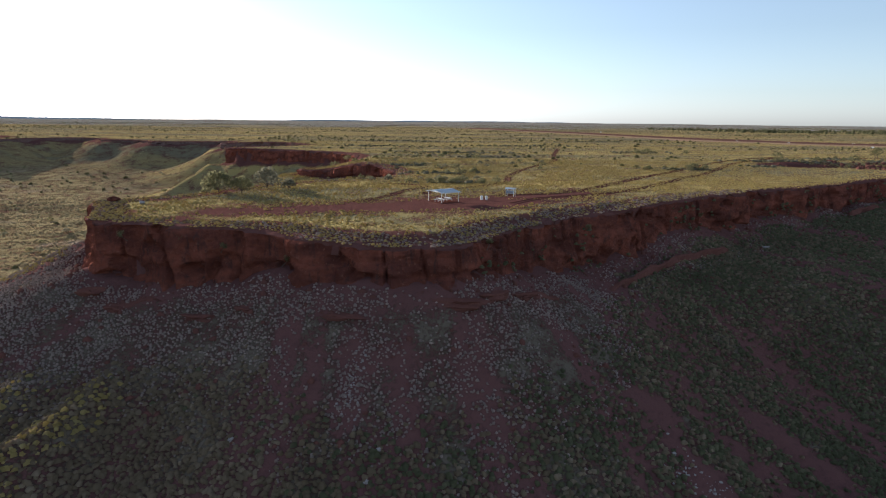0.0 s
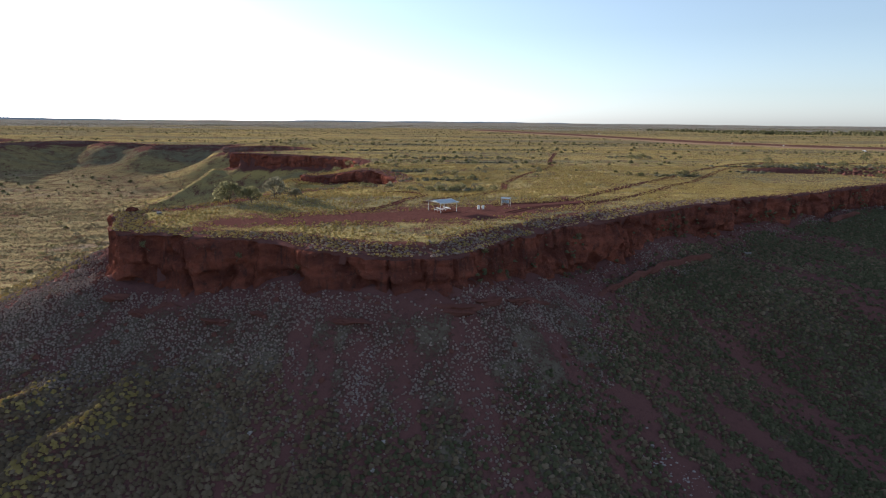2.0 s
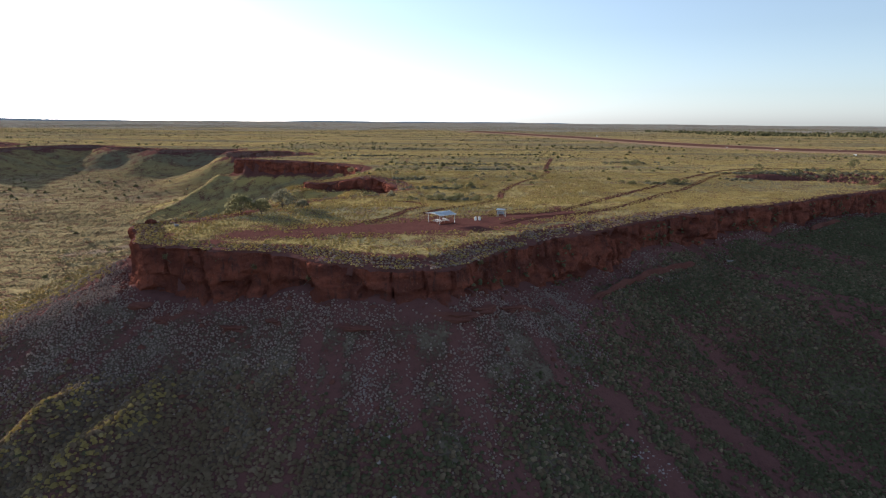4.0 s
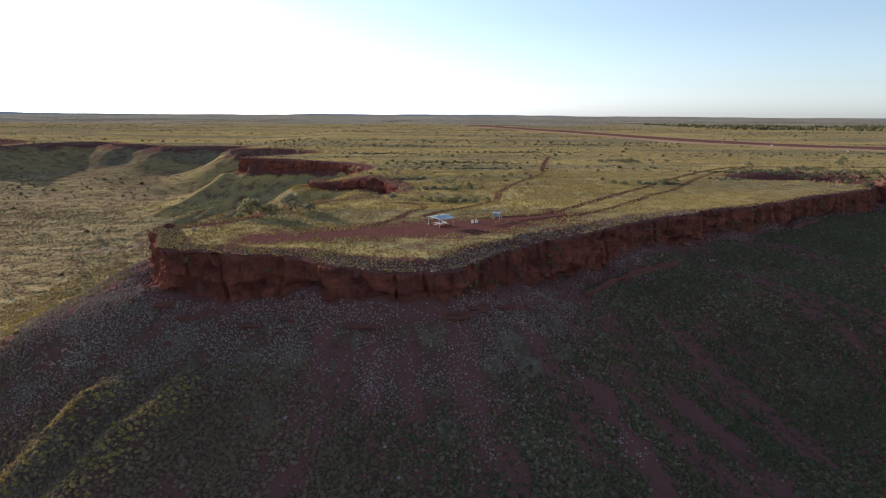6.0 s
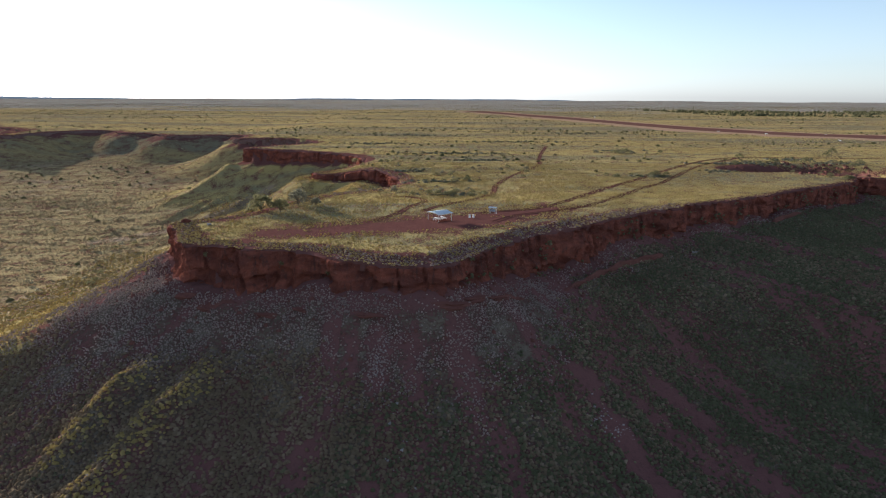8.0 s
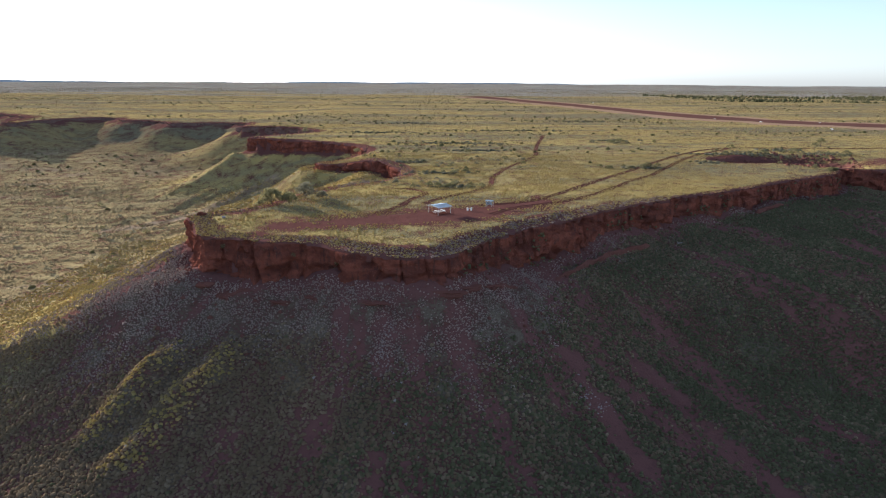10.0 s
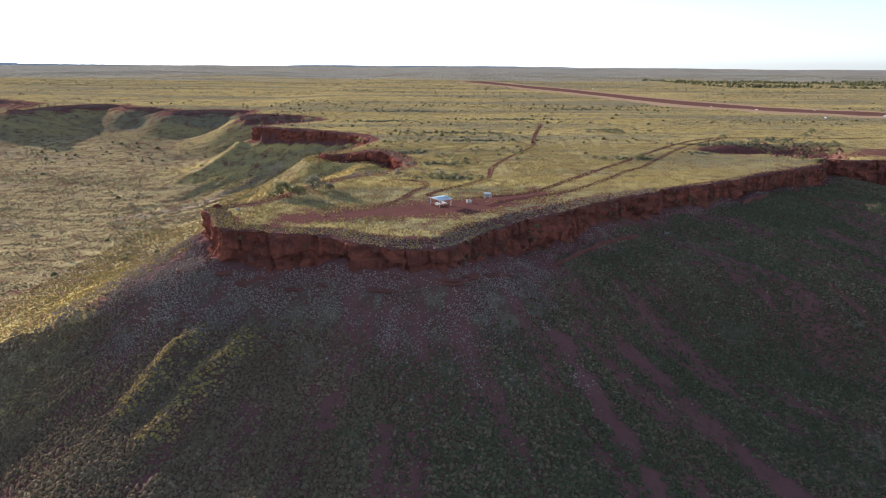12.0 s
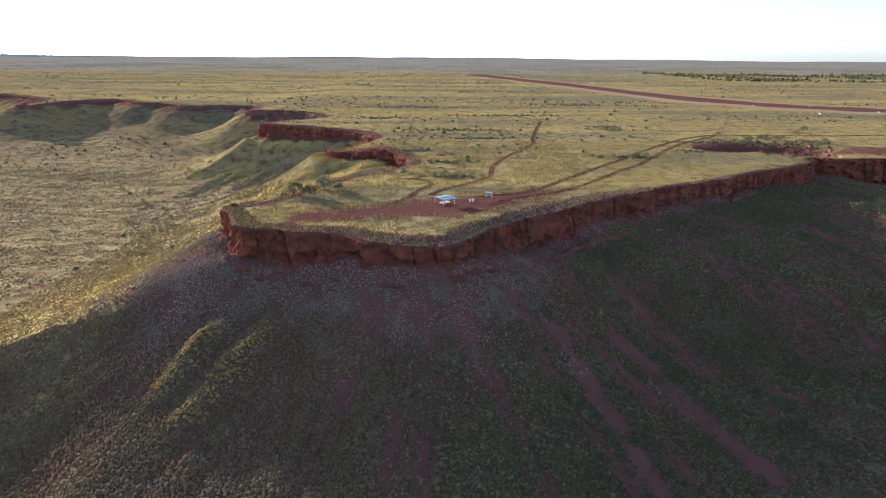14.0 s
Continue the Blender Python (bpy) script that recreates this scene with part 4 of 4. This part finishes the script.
# ---- the picnic shelter ----
def build_shelter():
    ax = Vector((3.0, -4.0)).normalized()
    turn = math.degrees(math.atan2(ax.y, ax.x))
    cx, cy = 0.3, 134.6
    ob = thing("picnic_shelter", (cx, cy, height(cx, cy)), turn, "open picnic shelter with white posts and pale blue gabled roof", "shelter")
    L, W, Ht, up = 2.45, 2.35, 2.25, 0.38
    for sx in (-1, 1):
        for sy in (-1, 1):
            post = part("post", rod(bmesh.new(), (sx * L, sy * W, -0.2), (sx * L, sy * W, Ht), 0.06, 0.06), WHITE, ob)
            part("base_plate", box(bmesh.new(), sx * L - 0.13, sx * L + 0.13, sy * W - 0.13, sy * W + 0.13, 0.062, 0.085), STEEL, post, "steel base plate")
    for sx in (-1, 1):
        part("beam", box(bmesh.new(), sx * L - 0.05, sx * L + 0.05, -W - 0.25, W + 0.25, Ht - 0.02, Ht + 0.14), WHITE, ob)
    for sy in (-1, 1):
        bm = bmesh.new()
        p = [(-L - 0.3, Ht + 0.13), (L + 0.3, Ht + 0.13), (0, Ht + 0.13 + up)]
        a = [bm.verts.new((px, sy * (W + 0.2), pz)) for px, pz in p]
        b = [bm.verts.new((px, sy * (W + 0.26), pz)) for px, pz in p]
        bm.faces.new(a), bm.faces.new(b[::-1])
        for i in range(3):
            bm.faces.new((a[i], b[i], b[(i + 1) % 3], a[(i + 1) % 3]))
        bmesh.ops.recalc_face_normals(bm, faces=bm.faces)
        part("gable", bm, WHITE, ob)
    for sx in (-1, 1):
        bm = bmesh.new()
        n = 40
        for i in range(n):
            y0, y1 = -W - 0.35 + (2 * W + 0.7) * i / n, -W - 0.35 + (2 * W + 0.7) * (i + 1) / n
            q = 0.02 * (i % 2)
            r = 0.02 * ((i + 1) % 2)
            hi, lo = Ht + 0.16 + up, Ht + 0.12
            v = [bm.verts.new(c) for c in ((0, y0, hi + q), (sx * (L + 0.45), y0, lo - 0.06 + q), (sx * (L + 0.45), y1, lo - 0.06 + r), (0, y1, hi + r))]
            bm.faces.new(v)
        bmesh.ops.solidify(bm, geom=bm.faces[:], thickness=0.015)
        sheet = part("roof_sheet", bm, ROOF, ob)
        part("gutter", box(bmesh.new(), sx * (L + 0.46) - 0.05, sx * (L + 0.46) + 0.05, -W - 0.35, W + 0.35, Ht - 0.06, Ht + 0.03), WHITE, sheet, "white eaves gutter")
    part("ridge_cap", box(bmesh.new(), -0.12, 0.12, -W - 0.37, W + 0.37, Ht + up + 0.17, Ht + up + 0.205), ROOF, ob)
    slab = box(bmesh.new(), -L - 0.1, L + 0.1, -W - 0.1, W + 0.1, -0.3, 0.06)
    part("floor_slab", slab, DIRT, ob)
    return cx, cy, turn


def build_table(cx, cy, turn):
    ob = thing("picnic_table", (cx, cy, height(cx, cy) + 0.06), turn, "white metal picnic table with two benches under the shelter", "table")
    part("tabletop", box(bmesh.new(), -0.95, 0.95, -0.38, 0.38, 0.70, 0.75, 0.01), WHITE, ob)
    for sy in (-1, 1):
        part("bench", box(bmesh.new(), -0.95, 0.95, sy * 0.72 - 0.14, sy * 0.72 + 0.14, 0.41, 0.45, 0.01), WHITE, ob)
    for sx in (-0.65, 0.65):
        bm = bmesh.new()
        rod(bm, (sx, -0.72, 0), (sx, -0.72, 0.42), 0.03, 0.03)
        rod(bm, (sx, 0.72, 0), (sx, 0.72, 0.42), 0.03, 0.03)
        rod(bm, (sx, -0.74, 0.38), (sx, 0.74, 0.38), 0.03, 0.03)
        rod(bm, (sx, -0.2, 0.38), (sx, -0.2, 0.71), 0.03, 0.03)
        rod(bm, (sx, 0.2, 0.38), (sx, 0.2, 0.71), 0.03, 0.03)
        part("leg_frame", bm, WHITE, ob)
    return ob


cx, cy, turn = build_shelter()
c, s = math.cos(radians(turn)), math.sin(radians(turn))
for k in (-1.15, 1.15):
    build_table(cx - s * k, cy + c * k, turn)


def build_bin(x, y):
    ob = thing("rubbish_bin", (x, y, height(x, y)), 0, "white steel drum rubbish bin on the red dirt", "bin", "bins by the shelter")
    bm = rod(bmesh.new(), (0, 0, 0), (0, 0, 0.88), 0.29, 0.29, 16)
    drum = part("drum", bm, WHITE, ob)
    for z in (0.03, 0.3, 0.58, 0.86):
        part("hoop", rod(bmesh.new(), (0, 0, z - 0.015), (0, 0, z + 0.015), 0.305, 0.305, 16), STEEL, drum, "grey steel hoop")
    lid = part("lid", rod(bmesh.new(), (0, 0, 0.88), (0, 0, 0.93), 0.31, 0.25, 16), WHITE, ob)
    part("handle", box(bmesh.new(), -0.08, 0.08, -0.015, 0.015, 0.925, 0.96), STEEL, lid, "small steel handle")
    return ob


build_bin(9.2, 138.6)
build_bin(10.3, 138.8)


def build_sign(x, y, turn):
    ob = thing("information_board", (x, y, height(x, y)), turn, "information board under a small blue metal roof on four posts", "sign")
    for sx in (-1.0, 1.0):
        for sy in (-0.6, 0.6):
            part("post", rod(bmesh.new(), (sx, sy, -0.1), (sx, sy, 1.95), 0.045, 0.045), WHITE, ob)
    board = part("panel", box(bmesh.new(), -0.95, 0.95, -0.63, -0.57, 0.85, 1.6, 0.01), BLUE, ob)
    for k in range(4):
        part("text_bar", box(bmesh.new(), -0.8, 0.8 - 0.25 * (k % 2), -0.64, -0.632, 1.42 - 0.15 * k, 1.47 - 0.15 * k), BARK, board, "dark bar of unreadable writing")
    for sy in (-1, 1):
        bm = bmesh.new()
        v = [bm.verts.new(p) for p in ((-1.25, 0, 2.25), (1.25, 0, 2.25), (1.25, sy * 0.95, 1.92), (-1.25, sy * 0.95, 1.92))]
        bm.faces.new(v)
        bmesh.ops.solidify(bm, geom=bm.faces[:], thickness=0.02)
        part("roof_sheet", bm, ROOF, ob)
    return ob


build_sign(16.6, 145.0, -25)


# ---- bushes and trees ----
def leaf_cloud(centres, radii, per, size):
    v, f = [], []
    base = 0
    for (cx, cy, cz), r in zip(centres, radii):
        p = rng.normal(size=(per, 3))
        p /= np.linalg.norm(p, axis=1)[:, None]
        p *= (r * rng.random(per) ** 0.4)[:, None]
        p[:, 2] *= 0.75
        p += (cx, cy, cz)
        a, b = rng.normal(size=(per, 3)), rng.normal(size=(per, 3))
        a *= (size / np.linalg.norm(a, axis=1))[:, None]
        b *= (0.6 * size / np.linalg.norm(b, axis=1))[:, None]
        v.append(np.stack([p - a, p + b, p + a, p - b], 1).reshape(-1, 3))
        f.append(np.arange(per * 4).reshape(-1, 4) + base)
        base += per * 4
    return np.vstack(v), np.vstack(f)


def build_tree(name, x, y, tall, wide, material, label, category, group="", clumps=14, per=45, bushy=False):
    ob = thing(name, (x, y, height(x, y)), rng.random() * 360, label, category, group)
    bm = bmesh.new()
    fork = tall * (0.12 if bushy else 0.35)
    rod(bm, (0, 0, -0.3), (0, 0, fork), 0.05 * tall ** 0.8, 0.035 * tall ** 0.8, 7)
    centres, radii = [], []
    for k in range(clumps):
        a, q = 2 * math.pi * (k * 0.382 + 0.1 * rng.random()), math.sqrt((k + 0.5) / clumps)
        top = tall * ((0.25 if bushy else 0.5) + (0.55 if bushy else 0.38) * (1 - q * q) + 0.12 * rng.random())
        c = (wide * 0.42 * q * math.cos(a), wide * 0.42 * q * math.sin(a), top)
        centres.append(c)
        radii.append(wide * (0.13 + 0.09 * rng.random()))
        if k % 2 == 0:
            rod(bm, (0, 0, fork * 0.9), c, 0.02 * tall ** 0.8, 0.008 * tall ** 0.8, 5)
    part("trunk", bm, BARK, ob)
    v, f = leaf_cloud(centres, radii, per, 0.035 * wide + 0.05)
    crown = new("crown", mesh_from("crown", v, f, material, False))
    crown.parent = ob
    return ob


BUSHES = [(-55, 147, 5.4, 8.0, SHRUB), (-49, 146, 4.6, 5.6, SHRUB), (-60, 152, 3.6, 5.0, SHRUB), (-46, 157, 6.0, 7.5, GREY_LEAF), (-40.5, 158, 2.6, 4.0, GREY_LEAF)]
for x, y, tall, wide, mat in BUSHES:
    build_tree("bush", x, y, tall, wide, mat, "grey green rounded bush at the head of the gully" if mat is GREY_LEAF else "dark green leafy bush at the head of the gully", "bush", "bushes at the gully", 18, 60, True)
TREES = [(226, 316, 5, 5), (243, 338, 5.5, 6), (205, 300, 3.5, 4.5), (232, 296, 3, 4), (190, 262, 3, 3.5), (-56, 313, 6, 6), (-50, 318, 5, 5), (-97, 391, 6, 5),
         (119, 353, 3, 7), (112, 350, 2.5, 6), (-28, 206, 3.5, 3.5), (-26, 212, 3, 3), (100, 240, 2.6, 4.5), (96, 236, 2.2, 3), (176, 318, 3.5, 6), (160, 290, 2.5, 4)]
for x, y, tall, wide in TREES:
    build_tree("tree", x, y, tall, wide, SHRUB, "small dark green desert tree standing in the grass", "tree", "trees on the tableland", 12, 40, tall < 3.6)


def dotted(group, label, name, category, centres, count, kinds):
    """Bushes strewn round centres, as copies of a few kinds."""
    first = [build_tree(name, *centres[0][:2], tall, wide, mat, label, category, group, 10, 36, True) for tall, wide, mat in kinds]
    used = 0
    spot = np.array([centres[k % len(centres)] for k in range(count * 3)])
    xs, ys = spot[:, 0] + spot[:, 2] * rng.normal(size=len(spot)), spot[:, 1] + spot[:, 3] * rng.normal(size=len(spot))
    free = bare_at(xs, ys) < 0.2
    for x, y, z in zip(xs[free], ys[free], lie(xs[free], ys[free])):
        m = pose(x, y, z, 0, 0, 360 * rng.random())
        if used < len(first):
            first[used].matrix_basis = m
        else:
            copy_thing(first[used % len(first)], m @ Matrix.Scale(0.7 + 0.6 * rng.random(), 4))
        used += 1
        if used >= count:
            break


dotted("grey shrubs on the flat", "twiggy grey green shrub in the golden grass", "shrub", "shrub",
       [(0, 200, 14, 5), (10, 232, 18, 6), (20, 262, 24, 7), (-20, 290, 20, 8), (30, 330, 40, 12), (5, 188, 8, 4), (120, 352, 14, 3), (98, 238, 10, 3)], 88,
       [(1.5, 2.6, GREY_LEAF), (1.9, 3.2, SHRUB), (1.1, 2.2, GREY_LEAF), (1.3, 3.0, SHRUB)])
dotted("shrubs in the stony hollow", "dark green shrub among stones in the hollow", "shrub", "shrub",
       [(200, 286, 12, 7), (180, 294, 12, 5), (218, 296, 9, 8), (158, 272, 9, 4), (186, 262, 10, 6), (184, 232, 3, 3)], 48, [(1.8, 2.6, SHRUB), (2.4, 3.0, SHRUB), (1.4, 2.0, GREY_LEAF)])
dotted("shrubs on the valley floor", "dark shrub on the grassy valley floor", "shrub", "shrub",
       [(-150, 230, 22, 30), (-200, 300, 30, 40), (-230, 400, 50, 50), (-130, 175, 14, 16)], 46, [(1.5, 3.4, SHRUB), (1.1, 2.4, SHRUB), (1.9, 3.0, GREY_LEAF)])

# ---- rocks ----
def rock_mesh(name, sx, sy, sz, seed, material, detail=3):
    bm = bmesh.new()
    bmesh.ops.create_icosphere(bm, subdivisions=detail, radius=1.0)
    for w in bm.verts:
        p = w.co.copy()
        q = 1 + 0.8 * noise.noise(p * 1.3 + Vector((seed * 7.1, seed, 0))) + 0.25 * noise.noise(p * 3.1 + Vector((0, seed * 3.3, 0)))
        m = max(abs(p.x), abs(p.y), abs(p.z))
        w.co = Vector((p.x / m ** 0.6 * sx, p.y / m ** 0.6 * sy, p.z / m ** 0.6 * sz)) * q
    me = bpy.data.meshes.new(name)
    bm.to_mesh(me)
    bm.free()
    me.materials.append(material)
    return me


OUTCROPS = [(2.6, 86.5, 3.6, 1.0, 0.9), (8.2, 90.5, 2.4, 0.9, 0.8), (13.6, 96, 2.0, 0.9, 0.8), (-14.4, 84, 3.2, 1.0, 0.6), (-38.9, 91.2, 2.2, 0.9, 0.6), (-59.8, 98.1, 2.0, 1.0, 0.9),
            (-53.8, 94.7, 1.6, 0.8, 0.6), (-31, 89.8, 1.2, 0.8, 0.5)]
for k, (x, y, sx, sy, sz) in enumerate(OUTCROPS):
    ob = new("rock_outcrop", rock_mesh("rock_outcrop", sx, sy, sz * 0.8, k + 1, DULL_ROCK))
    ob.matrix_basis = pose(x, y, height(x, y) + 0.1 * sz, 0, 0, 35 if x > 5 else -8)
    tagged(ob, "low red rock ledge breaking through the stony slope", "rock", "ledges on the slope")
BOULDERS = [(80.2, 144.8, 0.9, 0.35, 0.35, STONE), (-60.7, 92.9, 0.3, 0.25, 0.25, STONE), (-26.3, 68.7, 0.32, 0.28, 0.25, STONE), (-63.5, 126, 0.5, 0.4, 0.4, STONE), (-7.5, 66.9, 0.34, 0.3, 0.25, STONE),
            (-8.6, 63, 0.3, 0.25, 0.22, STONE), (-6, 58, 0.3, 0.3, 0.22, STONE), (-73, 124, 1.3, 1.0, 0.8, ROCK), (-71, 129, 1.1, 0.9, 0.8, ROCK), (-66, 135, 1.4, 1.0, 0.7, ROCK), (-62, 141, 1.2, 0.9, 0.6, ROCK)]
for k, (x, y, sx, sy, sz, mat) in enumerate(BOULDERS):
    ob = new("boulder", rock_mesh("boulder", sx, sy, sz, k + 31, mat))
    ob.matrix_basis = pose(x, y, height(x, y) + 0.25 * sz, 0, 0, 40 * k)
    tagged(ob, "pale weathered boulder lying among the spinifex" if mat is STONE else "dark red boulder on the rim of the cliff", "boulder")


def stones(label, material, count, place, small, large):
    """Loose stones too many to count."""
    x, y = place(count)
    z, d = lie(x, y, True)[:2]
    m = (d > 1.0) | (d < -5)
    x, y, z = x[m], y[m], z[m]
    r = small + (large - small) * rng.random(len(x)) ** 3
    scatter("stones", label, "stones", material, x, y, z, r, 0.6 + 0.5 * rng.random(len(x)), low_templates(6, 5, 0.9))


def along_foot(count):
    s = S(240, 238) + (S(-70, 118) - S(240, 238)) * rng.random(count)
    px, py = np.interp(s, rim_run, rim[:, 0]), np.interp(s, rim_run, rim[:, 1])
    far = 2 + 26 * rng.random(count) ** 2
    tx, ty = np.interp(s + 3, rim_run, rim[:, 0]) - px, np.interp(s + 3, rim_run, rim[:, 1]) - py
    length = np.hypot(tx, ty)
    side = np.where(inside(px - ty / length, py + tx / length, RING), -1.0, 1.0)
    return px - side * ty / length * far, py + side * tx / length * far


def spots(centres):
    def place(count):
        k = rng.integers(0, len(centres), count)
        c = np.array(centres)[k]
        return c[:, 0] + rng.normal(size=count) * c[:, 2], c[:, 1] + rng.normal(size=count) * c[:, 3]
    return place


stones("fallen red stones at the foot of the cliff", DULL_ROCK, 1800, along_foot, 0.12, 0.7)
stones("patch of pale quartz stones on the slope", STONE, 330, spots([(-11.5, 77.4, 0.9, 2.6), (-12.2, 74, 0.8, 2.0), (33, 73, 1.3, 1.4), (36, 70, 2.0, 1.2), (-6.4, 57, 2.0, 3.0), (-60, 57, 1.5, 2.5)]), 0.06, 0.28)
stones("dark red stones in the hollow behind the rim", DULL_ROCK, 900, spots([(204, 262, 7, 8), (190, 270, 9, 6), (170, 276, 9, 5), (210, 282, 8, 7), (196, 290, 10, 6), (186, 252, 6, 5)]), 0.2, 1.3)


# ---- beside the airstrip, and the far hills ----
def build_marker(x, y):
    ob = thing("runway_marker", (x, y, height(x, y) + 0.3), 30, "white gable shaped marker beside the dirt airstrip", "marker", "markers along the airstrip")
    bm = bmesh.new()
    p = [(-0.7, 0), (0.7, 0), (0, 0.7)]
    a = [bm.verts.new((px, -1.2, pz)) for px, pz in p]
    q = [bm.verts.new((px, 1.2, pz)) for px, pz in p]
    bm.faces.new(a), bm.faces.new(q[::-1])
    for i in range(3):
        bm.faces.new((a[i], q[i], q[(i + 1) % 3], a[(i + 1) % 3]))
    bmesh.ops.recalc_face_normals(bm, faces=bm.faces)
    part("cover", bm, WHITE, ob)
    part("base_frame", box(bmesh.new(), -0.75, 0.75, -1.3, 1.3, -0.5, 0.02), STEEL, ob)


for x, y in [(273, 1054), (294, 608), (323, 567), (377, 558), (339, 479), (408, 501)]:
    build_marker(x, y)
# flat blue grey base colour carries the haze of distance
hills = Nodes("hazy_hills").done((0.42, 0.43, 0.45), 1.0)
x = np.linspace(-4800, 4800, 240)
top = 3 + 11 * smooth(0.42, 0.75, fbm(x / 900, x * 0, 171, 3)) * (0.7 + 0.3 * fbm(x / 120, x * 0, 173))
yy = 4880 - 0.00002 * x * x
v = np.stack([np.column_stack([x, yy, top * 0 - 30]), np.column_stack([x, yy, top]), np.column_stack([x, yy + 60, top - 3])], 1).reshape(-1, 3)
m = np.arange(len(v)).reshape(-1, 3)
f = np.vstack([np.stack([m[:-1, k], m[1:, k], m[1:, k + 1], m[:-1, k + 1]], -1) for k in (0, 1)])
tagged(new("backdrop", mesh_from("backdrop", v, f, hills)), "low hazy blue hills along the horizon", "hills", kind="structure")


# ---- plants on the cliff ----
for k, (px, py) in enumerate([(-44, 99.6), (-36.5, 98.9), (-25, 95.4), (8, 98.6), (30, 121.5), (64, 147.6), (-55, 101.6)]):
    ob = thing("cliff_shrub", (px, py - 0.9, -2.4 - 1.3 * (k % 3)), 50 * k, "dull green shrub growing from a crack in the cliff", "shrub", "shrubs on the cliff")
    part("trunk", rod(bmesh.new(), (0, 1.0, -0.6), (0, 0, 0.4), 0.06, 0.03, 6), BARK, ob)
    v, f = leaf_cloud([(0.3 * math.cos(a), 0.3 * math.sin(a), 0.5 + 0.3 * a % 0.7) for a in range(7)], [0.4] * 7, 40, 0.11)
    crown = new("crown", mesh_from("crown", v, f, SHRUB, False))
    crown.parent = ob
